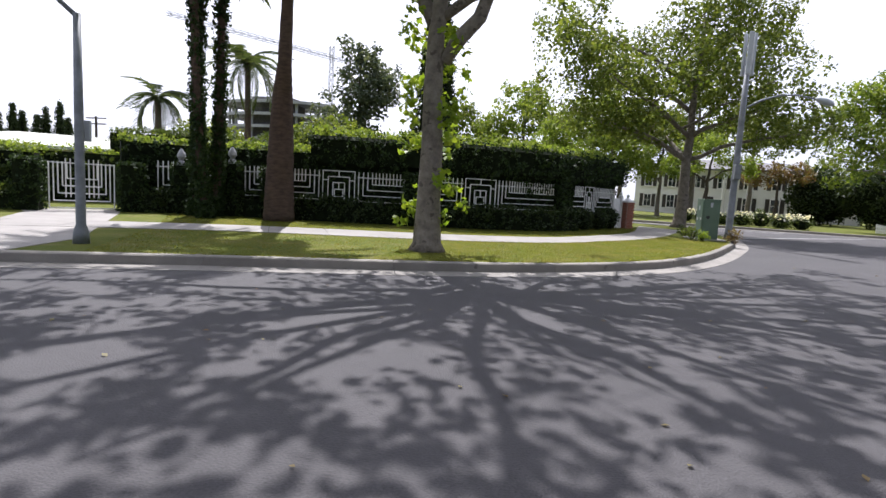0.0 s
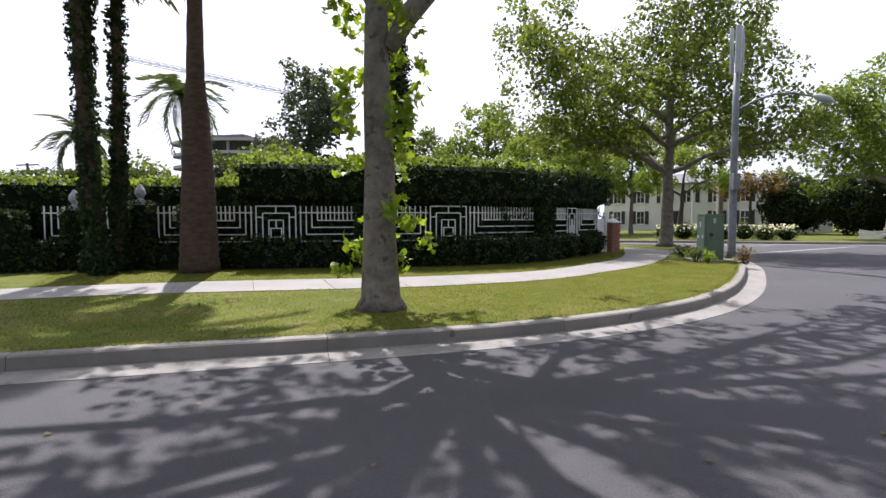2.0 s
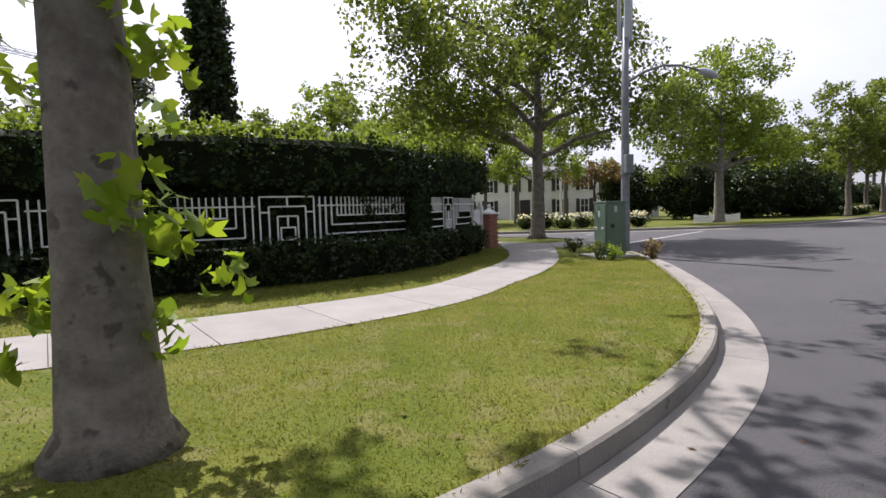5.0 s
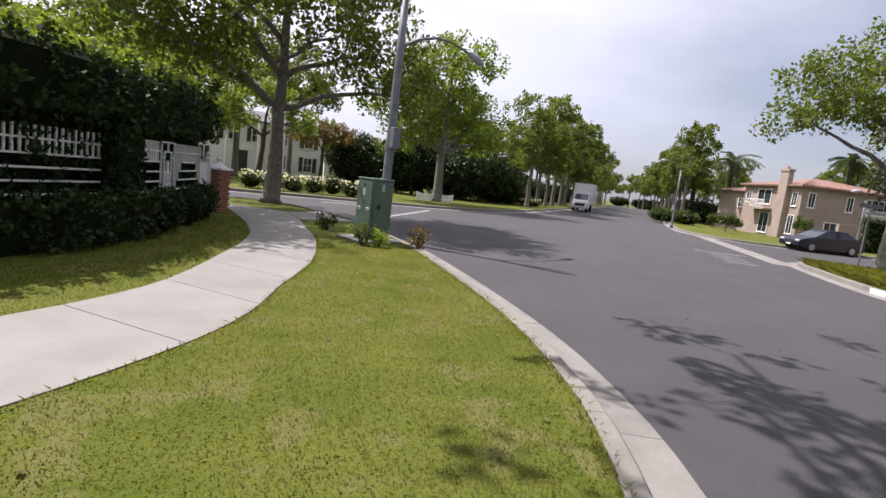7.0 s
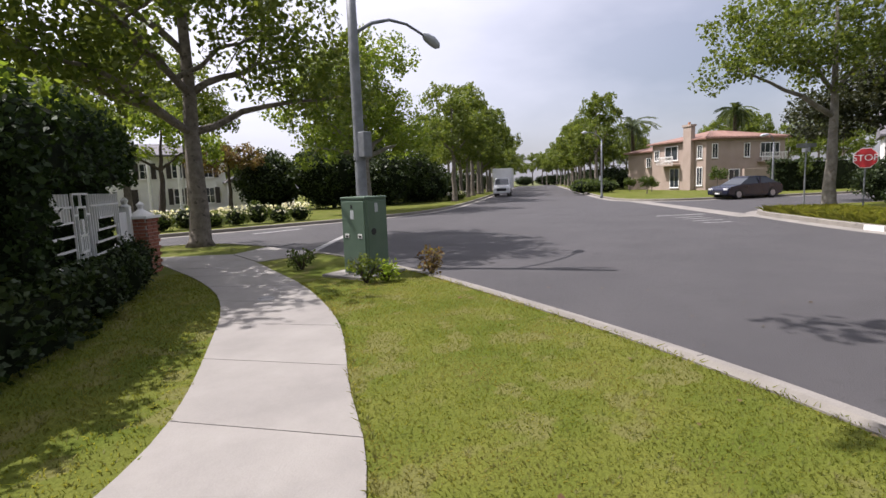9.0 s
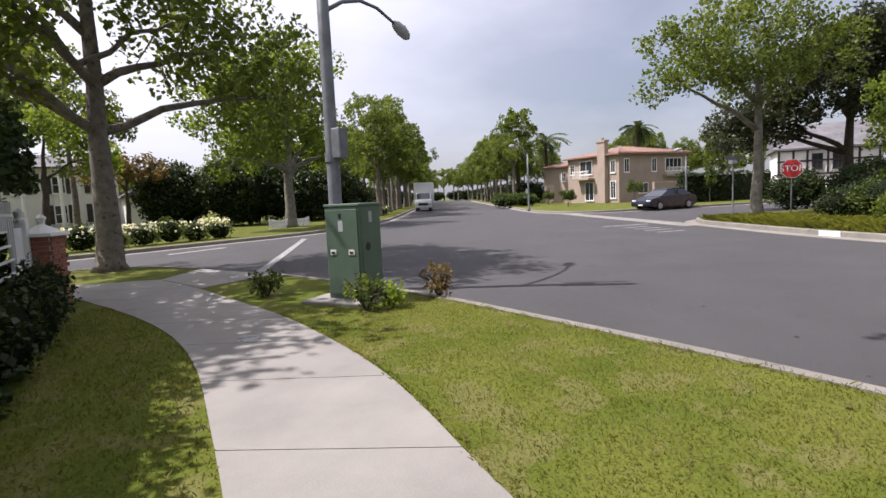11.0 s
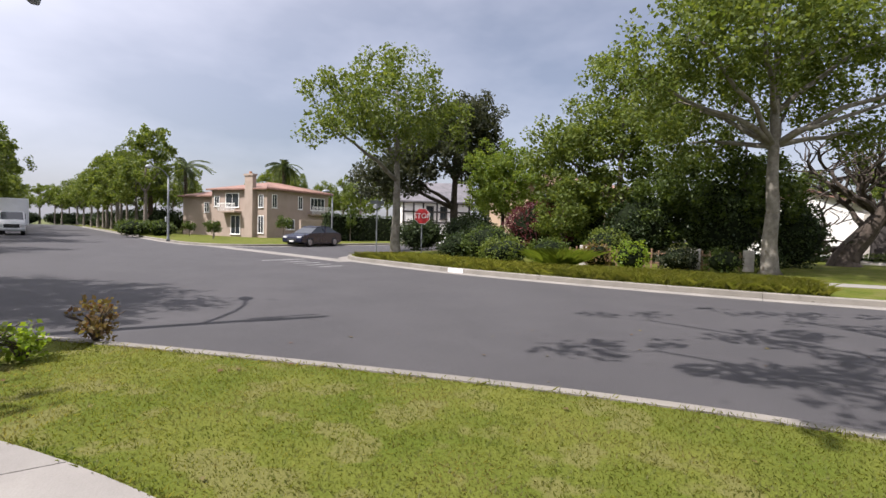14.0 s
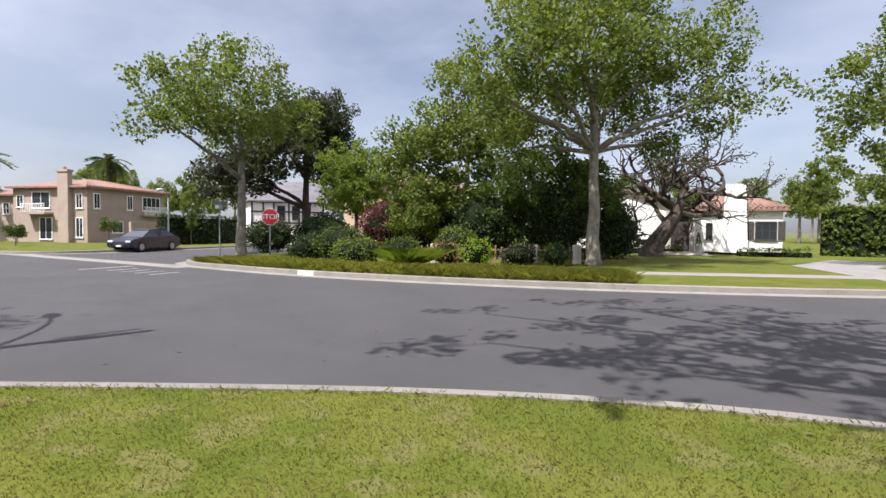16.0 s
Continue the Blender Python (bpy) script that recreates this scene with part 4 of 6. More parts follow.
for k, (x, y, lx, ly, h) in enumerate(((-7.85, 19.5, -0.35, -0.3, 9.4), (-8.7, 20.1, 0.5, -0.45, 10.0), (-8.25, 20.45, 0.45, -0.3, 9.2))):
    palm((x, y, 0.13), [(0, 0, 0), (lx * 0.2, ly * 0.2, 0.5), (lx * 0.55, ly * 0.55, 3.0), (lx, ly, h)], [0.2, 0.13, 0.12, 0.11], "tall palm with its trunk wrapped in dark ivy", 26, 2.3, 0.5, 31 + k, "palm_bark", 8.6, 5)
palm((-6.05, 20.55, 0.13), [(0, 0, 0), (0, 0, 1.2), (0.1, -0.12, 2.6), (0.28, -0.4, 3.9), (0.5, -0.7, 4.6), (0.65, -0.85, 6.8), (0.75, -0.9, 9.6)], [0.48, 0.42, 0.36, 0.28, 0.2, 0.15, 0.12], "palm with a thick shaggy reddish brown trunk", 24, 2.2, 0.5, 37, skirt=6)
palm((-19.3, 38.6, 0), [(0, 0, 0), (0.1, 0, 5), (0, 0, 9.2)], [0.3, 0.2, 0.18], "feather palm behind the garden hedge", 26, 3.0, 0.7, 41)
palm((-23.6, 35.3, 0), [(0, 0, 0), (0.1, 0, 3), (0, 0, 6.3)], [0.3, 0.2, 0.18], "smaller feather palm behind the hedge", 22, 2.4, 0.6, 42)
palm((72.2, 47.6, 0), [(0, 0, 0), (0.2, 0, 4), (0, 0, 8.4)], [0.35, 0.25, 0.2], "feather palm beside the pink house", 24, 3.2, 0.8, 43)
palm((69.0, 50.5, 0), [(0, 0, 0), (0.2, 0, 4), (0, 0, 7.0)], [0.35, 0.25, 0.2], "feather palm beside the pink house", 24, 3.0, 0.8, 44)
palm((76.5, 36.2, 0), [(0, 0, 0), (-0.2, 0, 4), (0, 0, 9.4)], [0.35, 0.25, 0.2], "fan palm behind the pink house", 30, 2.2, 0.7, 45)


def cypress(where, h, r, label, seed, per=700):
    g = random.Random(seed)
    bm = bmesh.new()
    # solid core under the foliage, its inner shade painted near-black
    tube(bm, [(0, 0, 0), (0, 0, h * 0.12), (0, 0, h * 0.4), (0, 0, h * 0.75), (0, 0, h * 0.97)], [0.15, r * 0.5, r * 0.55, r * 0.32, 0.03], 9)
    t = part("cypress", bm, "shade_core")
    t.matrix_world = pose(*where)
    tagged(t, label, "tree", "cypresses")
    c = []
    for _ in range(per):
        f = g.random() ** 0.8
        a = g.uniform(0, 6.28)
        q = r * (1 - f ** 2.2) * (0.75 + 0.25 * noise.noise((a * 2, f * 8, seed))) * min(1, f * 9 + 0.35)
        c.append((math.cos(a) * q, math.sin(a) * q, f * h))
    leaves("foliage", c, 0.2 + 0.06 * r, 14, 0.1 + 0.06 * r, "leaf_dark", seed, t, up=0.3)
    return t


cypress((-6.0, 38.9, 0), 15.0, 1.7, "tall dark cypress behind the hedge", 51, 1100)
for k in range(9):
    f = k / 8
    cypress((-45.4 + 3.8 * f + 0.3 * (k % 2), 39.6 + 5.3 * f, 0), 6.5 + 0.8 * math.sin(k * 2.1) + (0 if k != 4 else -1.2), 0.85, "slender dark cypress in a row", 52 + k, 240)


def shrub(where, r, label, mat="leaf_hedge", per=60, each=9, size=0.1, seed=1, core=True, category="shrub", group="", spread=0.2, name="shrub"):
    """A rounded, uneven bush: a core coloured near-black for its inner shade, and a coat of leaves on short twigs."""
    g = random.Random(seed)
    bm = bmesh.new()
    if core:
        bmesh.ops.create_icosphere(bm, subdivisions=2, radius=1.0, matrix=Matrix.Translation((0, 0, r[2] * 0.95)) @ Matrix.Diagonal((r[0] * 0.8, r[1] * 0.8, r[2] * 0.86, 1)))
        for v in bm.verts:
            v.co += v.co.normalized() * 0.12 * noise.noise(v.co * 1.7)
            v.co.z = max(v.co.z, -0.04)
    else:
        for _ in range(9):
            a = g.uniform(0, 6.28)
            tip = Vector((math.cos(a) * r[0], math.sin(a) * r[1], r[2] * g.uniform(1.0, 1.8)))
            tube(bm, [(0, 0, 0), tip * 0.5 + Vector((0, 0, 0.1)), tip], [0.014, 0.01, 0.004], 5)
    t = part(name, bm, "shade_core" if core else "bark_dark")
    t.matrix_world = pose(where[0], where[1], where[2] if len(where) > 2 else 0.13)
    tagged(t, label, category, group)
    c = []
    for _ in range(int(per * (r[0] * r[1] + r[0] * r[2] + r[1] * r[2]) * 1.4) + 10):
        u = Vector((g.gauss(0, 1), g.gauss(0, 1), g.gauss(0, 1))).normalized()
        q = (0.9 + 0.22 * noise.noise(u * 2.1 + Vector((seed, 0, 0)))) * (1 if core else g.random() ** 0.5)
        p = Vector((u.x * r[0] * q, u.y * r[1] * q, r[2] + u.z * r[2] * q))
        if p.z > 0.02:
            c.append(tuple(p))
    leaves("foliage", c, spread, each, size, mat, seed, t, up=0.3)
    return t


tree((-10.3, 36.8, 0), "grey-green tree behind the hedge", 10.4, 0.22, 2.5, [((-0.6, 0, 5.4), (2.2, 2.2, 1.8)), ((0.7, 0, 7.6), (2.2, 2.2, 1.8)), ((0, 0, 9.0), (1.6, 1.6, 1.2))], 130, 44, 0.22, "leaf_silver", "bark_dark", 61, 0.5, name="tree")
tree((-2.2, 60, 0), "light green tree beyond the garden", 13.0, 0.3, 4, [((-3, 0, 7.4), (3, 3, 2.4)), ((2.4, 0, 8.2), (3, 3, 2.6)), ((0, 0, 10.6), (3, 3, 2.0))], 130, 36, 0.32, "leaf_bright", "bark", 62, 0.7, name="tree")
tree((4.5, 55, 0), "light green tree beyond the garden", 11.0, 0.3, 3.5, [((-2.4, 0, 6.4), (2.6, 2.6, 2.2)), ((2.4, 0, 7.0), (2.8, 2.6, 2.2)), ((0, 0, 9.0), (2.4, 2.4, 1.8))], 120, 36, 0.3, "leaf_bright", "bark", 63, 0.7, name="tree")
tree((-9.0, 60, 0), "light green tree beyond the garden", 10.5, 0.3, 3.5, [((-2.4, 0, 6.4), (2.6, 2.6, 2.2)), ((2.4, 0, 7.0), (2.8, 2.6, 2.2)), ((0, 0, 8.8), (2.4, 2.4, 1.8))], 110, 36, 0.3, "leaf", "bark", 64, 0.7, name="tree")
for k, (x, y) in enumerate(((5.8, 50.5), (10.5, 56.5), (1.0, 52.5))):
    tree((x, y, 0.1), "leafy tree across the side street", 8.2, 0.2, 2.2, [((-1.6, 0, 4.4), (1.9, 1.9, 1.5)), ((1.6, 0.3, 4.8), (1.9, 1.9, 1.5)), ((0, 0, 6.6), (2.0, 2.0, 1.4))], 120, 30, 0.22, "leaf_bright", "bark", 65 + k, 0.5, name="tree", group="trees across the side street")
for k, (x, y, rx, rz) in enumerate(((-8.5, 29.5, 2.4, 2.3), (-4.8, 30.5, 2.4, 1.9), (-1.2, 31.8, 2.6, 2.0), (2.0, 33.2, 2.0, 1.7), (-13.4, 27.0, 2.2, 1.9), (-11.5, 30.5, 2.2, 2.1), (-18.5, 32, 1.6, 1.8))):
    shrub((x, y, 0.1), (rx, 1.8, rz), "large rounded green bush behind the hedge", "leaf_hedge" if k % 2 else "leaf", 26, 10, 0.16, 70 + k, group="garden bushes", spread=0.3)
shrub((-15.6, 17.9, 0.12), (1.8, 1.4, 1.25), "olive green rounded bush over the hedge", "leaf_hedge", 40, 10, 0.12, 79)
hedge("clipped_hedge", [Vector((-16.5, 24.5)), Vector((-11.5, 25.6))], (-16.5, 24.5), (-11.5, 25.6), 0, 1.2, 0.1, 3.15, "high clipped hedge beside the low house", seed=81)


# ---- houses ----
def window(parent, m, w, h, shutters="", mullions=(2, 2), frame_mat="white_paint"):
    """A framed window on a wall that lies in the x-z plane of m; -y is outside."""
    fr = bmesh.new()
    t = 0.07
    rings = []
    for y in (-0.06, 0.03):
        for e in (0.0, t):
            rings.append([fr.verts.new(v) for v in ((-w / 2 + e, y, e), (w / 2 - e, y, e), (w / 2 - e, y, h - e), (-w / 2 + e, y, h - e))])
    for p, q in ((0, 1), (1, 3), (3, 2), (2, 0)):
        for k in range(4):
            fr.faces.new((rings[p][k], rings[p][(k + 1) % 4], rings[q][(k + 1) % 4], rings[q][k]))
    win = part("window", fr, frame_mat, parent)
    win.matrix_local = m
    part("sill", box(-w / 2 - 0.04, -0.1, -0.055, w / 2 + 0.04, 0.03, -0.003), frame_mat, win)
    for i in range(1, mullions[0]):
        x = -w / 2 + w * i / mullions[0]
        part("mullion", box(x - 0.02, -0.05, t, x + 0.02, 0.02, h - t), frame_mat, win)
    for i in range(1, mullions[1]):
        z = h * i / mullions[1]
        part("glazing_bar", box(-w / 2 + t, -0.046, z - 0.02, w / 2 - t, 0.016, z + 0.02), frame_mat, win)
    part("pane", box(-w / 2 + t, -0.025, 0.02, w / 2 - t, -0.015, h - t), "glass", win)
    if shutters:
        for s in (-1, 1):
            part("shutter", box(s * (w / 2 + 0.24) - 0.2, -0.07, 0, s * (w / 2 + 0.24) + 0.2, -0.01, h, 0.01), shutters, win, "dark louvred shutter")
    return win


def hip_roof(parent, x0, y0, x1, y1, z, rise, mat, over=0.45, gable=None):
    """A hipped roof (or one with gables along x or y) with eaves and thickness."""
    x0, y0, x1, y1 = x0 - over, y0 - over, x1 + over, y1 + over
    w, d = x1 - x0, y1 - y0
    if gable == "x":
        r0, r1 = (x0, (y0 + y1) / 2), (x1, (y0 + y1) / 2)
    elif gable == "y":
        r0, r1 = ((x0 + x1) / 2, y0), ((x0 + x1) / 2, y1)
    elif w >= d:
        r0, r1 = (x0 + d / 2, (y0 + y1) / 2), (x1 - d / 2, (y0 + y1) / 2)
    else:
        r0, r1 = ((x0 + x1) / 2, y0 + w / 2), ((x0 + x1) / 2, y1 - w / 2)
    v = [(x0, y0, z), (x1, y0, z), (x1, y1, z), (x0, y1, z), (*r0, z + rise), (*r1, z + rise)]
    lo = [(a, b, c - 0.14) for a, b, c in v[:4]]
    if gable == "y" or (gable is None and w < d):
        faces = [(0, 1, 4), (1, 2, 5, 4), (2, 3, 5), (3, 0, 4, 5)]
    else:
        faces = [(0, 1, 5, 4), (1, 2, 5), (2, 3, 4, 5), (3, 0, 4)]
    faces += [(6, 7, 1, 0), (7, 8, 2, 1), (8, 9, 3, 2), (9, 6, 0, 3), (9, 8, 7, 6)]
    ob = mesh_object("roof", v + lo, faces, mat, parent)
    return ob


def tile_rows(parent, a, b, ra, rb, mat, step=0.3):
    """Barrel-tile ridges down one roof slope, eaves a-b, ridge ra-rb."""
    a, b, ra, rb = (Vector(v) for v in (a, b, ra, rb))
    n = max(2, int((b - a).length / step))
    nor = (b - a).cross(ra - a).normalized()
    nor = nor if nor.z > 0 else -nor
    bm = bmesh.new()
    for k in range(n + 1):
        p = a.lerp(b, k / n)
        f = (p - a).length / (b - a).length
        top = ra.lerp(rb, f)
        tube(bm, [p + nor * 0.02, top + nor * 0.02], [0.07, 0.07], 6)
    return tagged(part("roof_tiling", bm, mat, parent), kind="stuff")


# pink two-storey house
HP = thing("pink_house", pose(56.6, 33.95, 0.1, 0, 0, -32.7), "two-storey pinkish stucco house with a terracotta tile roof", "house")
part("wall", box(0, 0, 0, 9.5, 8.0, 5.0), "stucco_pink", HP)
part("wall", box(1.4, 8.0, 0, 8.5, 14.5, 4.4), "stucco_pink", HP)
hip_roof(HP, 0, 0, 9.5, 8.0, 5.05, 1.0, "roof_tile")
tile_rows(HP, (-0.4, -0.4, 5.07), (9.9, -0.4, 5.07), (4.0, 4.0, 6.0), (5.6, 4.0, 6.0), "roof_tile", 0.32)
hip_roof(HP, 1.4, 8.3, 8.5, 14.5, 4.45, 0.9, "roof_tile")
part("chimney", add_box(box(-0.5, 1.5, 0, 0.0, 2.6, 6.3, 0.02), -0.58, 1.42, 6.3, 0.06, 2.68, 6.5), "stucco_pink", HP)
tube(bm := bmesh.new(), [(-0.25, 2.05, 6.5), (-0.25, 2.05, 6.75)], [0.14, 0.14], 8)
part("chimney_pot", bm, "terracotta", HP)
side = Matrix.Rotation(radians(-90), 4, "Z")
for x, z, w, h in ((1.0, 3.1, 0.7, 1.4), (4.8, 3.1, 0.7, 1.4), (3.3, 0.9, 1.3, 1.1)):
    window(HP, Matrix.Translation((x, 0, z)), w, h, "", (2, 1))
window(HP, Matrix.Translation((7.6, 0, 3.1)), 2.4, 1.4, "", (4, 1))
for y, z, w, h in ((0.8, 3.1, 0.7, 1.3), (0.8, 0.5, 0.8, 1.8), (4.9, 3.1, 2.0, 1.5), (7.2, 3.2, 0.8, 1.1), (4.4, 0.3, 1.4, 2.0)):
    window(HP, Matrix.Translation((0, y, z)) @ side, w, h, "", (2, 1))
window(HP, Matrix.Translation((1.4, 10.5, 2.6)) @ side, 0.8, 1.1)
bm = box(-0.9, 3.6, 2.55, 0, 6.2, 2.72)
part("balcony", bm, "stucco_pink", HP)
bm = bmesh.new()
add_box(bm, -0.9, 3.6, 3.45, -0.84, 6.2, 3.52)
for k in range(14):
    add_box(bm, -0.89, 3.62 + 0.19 * k, 2.72, -0.85, 3.66 + 0.19 * k, 3.45)
part("balcony_rail", bm, "white_paint", HP, "white balcony railing")
bm = bmesh.new()
add_box(bm, 6.2, -0.5, 3.45, 9.4, -0.44, 3.52)
for k in range(17):
    add_box(bm, 6.22 + 0.19 * k, -0.49, 2.72, 6.26 + 0.19 * k, -0.45, 3.45)
part("balcony_rail", bm, "white_paint", HP, "white balcony railing")
part("balcony", box(6.1, -0.5, 2.55, 9.5, 0, 2.72), "stucco_pink", HP)
part("garden_wall", box(1.2, -3.4, 0, 6.5, -3.15, 1.95, 0.02), "stucco_pink", HP, "pinkish garden wall")
hedge("street_hedge", [Vector((60.2, 26.0)), Vector((52.6, 28.0)), Vector((49.5, 27.0)), Vector((57.5, 19.2))], (52.4, 27.9), (57.5, 19.2), 0, 1.2, 0.1, 2.5, "dark clipped hedge along the side street", "leaf_dark", 60, 0.15, 83)
for k, (x, y, h) in enumerate(((49.3, 36.8, 1.6), (47.8, 30.6, 2.0), (51.0, 25.2, 2.6), (55.2, 38.6, 1.2), (56.8, 41.5, 1.4))):
    tree((x, y, 0.13), "young slim tree on the front lawn", h + 0.6, 0.05, h * 0.4, [((0, 0, h * 0.75), (0.6, 0.6, h * 0.35))], 26, 22, 0.15, "leaf_hedge", "bark", 90 + k, 0.25, name="young_tree", group="young trees")
for k, (x, y) in enumerate(((58.5, 46.5), (60.5, 48.5), (55.0, 43.5), (53.5, 45.3), (62.5, 50.0))):
    shrub((x, y), (1.7, 1.3, 0.75), "clipped green bush before the pink house", "leaf_hedge", 24, 8, 0.16, 96 + k, group="bushes before the pink house")

# white house with a tile roof
HW = thing("white_house", pose(33.0, -1.35, 0.3, 0, 0, math.degrees(math.atan2(-7.78, -8.35))), "single-storey white stucco house with a red tile roof", "house")
part("wall", box(-1.5, 0, 0, 6.6, 8, 2.75), "stucco_white", HW)
part("wall", box(6.6, 0.9, 0, 12.0, 8, 2.75), "stucco_white", HW)
hip_roof(HW, 6.6, 0.9, 12.0, 8, 2.8, 1.25, "roof_tile", 0.35)
tile_rows(HW, (6.3, 0.55, 2.83), (12.3, 0.55, 2.83), (9.0, 4.4, 4.05), (9.6, 4.4, 4.05), "roof_tile", 0.3)
v = [(-1.9, -0.3, 2.4), (2.7, -0.3, 4.0), (7.3, -0.3, 2.4), (-1.9, 8, 2.4), (2.7, 8, 4.0), (7.3, 8, 2.4)]
mesh_object("roof", v + [(a, b, c + 0.14) for a, b, c in v], [(6, 7, 10, 9), (7, 8, 11, 10), (0, 3, 4, 1), (1, 4, 5, 2), (0, 1, 7, 6), (1, 2, 8, 7), (0, 6, 9, 3), (2, 5, 11, 8)], "roof_tile", HW)
mesh_object("gable", [(-1.5, 0.0, 2.7), (6.6, 0.0, 2.7), (2.7, 0.0, 3.96), (-1.5, 0.2, 2.7), (6.6, 0.2, 2.7), (2.7, 0.2, 3.96)], [(0, 1, 2), (5, 4, 3), (0, 3, 4, 1), (1, 4, 5, 2), (2, 5, 3, 0)], "stucco_white", HW)
bm = bmesh.new()
add_box(bm, 5.35, -0.25, 0, 5.65, 0.02, 2.3)
add_box(bm, 6.75, -0.25, 0, 7.05, 0.02, 2.3)
add_box(bm, 5.3, -0.28, 2.3, 7.1, 0.02, 2.6)
part("door_surround", bm, "stone", HW, "pale stone door surround")
part("door", box(5.65, -0.06, 0, 6.75, -0.01, 2.3), "timber", HW, "dark wooden front door")
bm = bmesh.new()
for v in ((8.6, 0.2, 0), (10.1, 0.2, 0), (10.1, 1.0, 0), (8.6, 1.0, 0), (8.8, 0.3, 4.35), (9.9, 0.3, 4.35), (9.9, 1.0, 4.35), (8.8, 1.0, 4.35)):
    bm.verts.new(v)
bm.verts.ensure_lookup_table()
for f in ((0, 1, 5, 4), (1, 2, 6, 5), (2, 3, 7, 6), (3, 0, 4, 7), (4, 5, 6, 7)):
    bm.faces.new([bm.verts[i] for i in f])
part("chimney", bm, "stucco_white", HW, "broad tapered white chimney")
window(HW, Matrix.Translation((2.6, 0, 0.95)), 1.0, 1.1, "timber", (2, 2), "timber")
window(HW, Matrix.Translation((-0.6, 0, 0.95)), 0.9, 1.1, "timber", (2, 2), "timber")
window(HW, Matrix.Translation((7.9, 0.9, 0.8)), 0.4, 1.1, "", (1, 2), "timber")
window(HW, Matrix.Translation((11.1, 0.9, 0.8)), 1.2, 1.2, "timber", (3, 2), "timber")
for k in range(4):
    part("step", box(4.9 - 0.25 * k, -1.0 - 0.36 * k, -0.2, 7.6 + 0.25 * k, -0.3 - 0.36 * k, 0.02 - 0.075 * k, 0.01), "stone", HW)
for x in (5.1, 7.3):
    m = HW.matrix_world @ Matrix.Translation((x, -0.75, 0.02))
    pot = thing("potted_conifer", m, "clipped cone conifer in a pale pot by the door", "potted plant", "door conifers")
    tube(bm := bmesh.new(), [(0, 0, 0), (0, 0, 0.3), (0, 0, 0.4)], [0.16, 0.22, 0.24], 12)
    part("pot", bm, "stone", pot)
    leaves("foliage", [(math.cos(k * 2.4) * 0.22 * (1 - k / 90), math.sin(k * 2.4) * 0.22 * (1 - k / 90), 0.4 + 0.8 * k / 90) for k in range(90)], 0.07, 7, 0.06, "leaf_dark", 3, pot, up=0.1)
hedge("low_hedge", [Vector((30.6, -2.2)), Vector((27.6, -5.0))], (30.6, -2.2), (27.6, -5.0), 0, 0.6, 0.13, 0.6, "low clipped hedge below the white house", seed=101)
hedge("low_hedge", [Vector((25.0, -6.6)), Vector((22.4, -9.4))], (25.0, -6.6), (22.4, -9.4), 0, 0.6, 0.13, 0.55, "low clipped hedge below the white house", seed=103)
hedge("boundary_hedge", [Vector((24.5, -13.2)), Vector((19.5, -16.6)), (Vector((12, -20.5)))], (24.5, -13.2), (12.0, -20.5), 0, 1.8, 0.1, 3.1, "tall loose green hedge beside the driveway", "leaf", 150, 0.2, 105, 0.3)
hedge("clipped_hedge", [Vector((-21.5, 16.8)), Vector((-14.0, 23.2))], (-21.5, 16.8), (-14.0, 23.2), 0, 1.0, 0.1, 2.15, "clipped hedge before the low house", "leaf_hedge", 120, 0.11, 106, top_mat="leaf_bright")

# colonial house across the side street
HC = thing("colonial_house", pose(16.0, 71.5, 0.1, 0, 0, -21), "two-storey white clapboard house with dark shutters", "house")
part("wall", box(-6, 0, 0, 10, 8, 5.2), "siding", HC)
hip_roof(HC, -6, 0, 10, 8, 5.25, 1.3, "roof_dark")
for k in range(6):
    window(HC, Matrix.Translation((-4.5 + 2.6 * k, 0, 3.1)), 0.9, 1.4, "timber")
for k in (0, 1, 4, 5):
    window(HC, Matrix.Translation((-4.5 + 2.6 * k, 0, 0.7)), 0.9, 1.5, "timber")
part("door", box(1.5, -0.06, 0, 2.6, -0.01, 2.2), "timber", HC, "dark front door")
for x in (0.6, 3.6, 6.0):
    tube(bm := bmesh.new(), [(x, -0.9, 0), (x, -0.9, 0.2), (x, -0.9, 5.0)], [0.2, 0.15, 0.14], 10)
    part("column", bm, "white_paint", HC, "tall white porch column")
part("garage", box(10.0, -3.6, 0, 15.6, 2.4, 2.6), "siding", HC, "low white garage wing")
hip_roof(HC, 10.0, -3.6, 15.6, 2.4, 2.65, 1.5, "roof_dark", 0.3, "y")

# half-timbered house behind the corner
HT = thing("half_timbered_house", pose(51.0, 20.5, 0.1, 0, 0, -85), "white half-timbered house with a grey roof", "house")
part("wall", box(0, 0, 0, 6.5, 6, 3.9), "stucco_white", HT)
hip_roof(HT, 0, 0, 6.5, 6, 3.95, 2.0, "roof_dark", 0.3, "x")
for x in (0.05, 1.0, 1.9, 3.2, 4.1, 5.1, 6.3):
    part("timber", box(x, -0.05, 1.9, x + 0.14, 0.0, 3.9), "timber", HT)
for z in (1.9, 2.9, 3.75):
    part("timber", box(0, -0.06, z, 6.5, -0.005, z + 0.13), "timber", HT)
for x in (2.6, 3.9):
    window(HT, Matrix.Translation((x, -0.01, 2.3)), 0.7, 1.2, "", (2, 2), "timber")

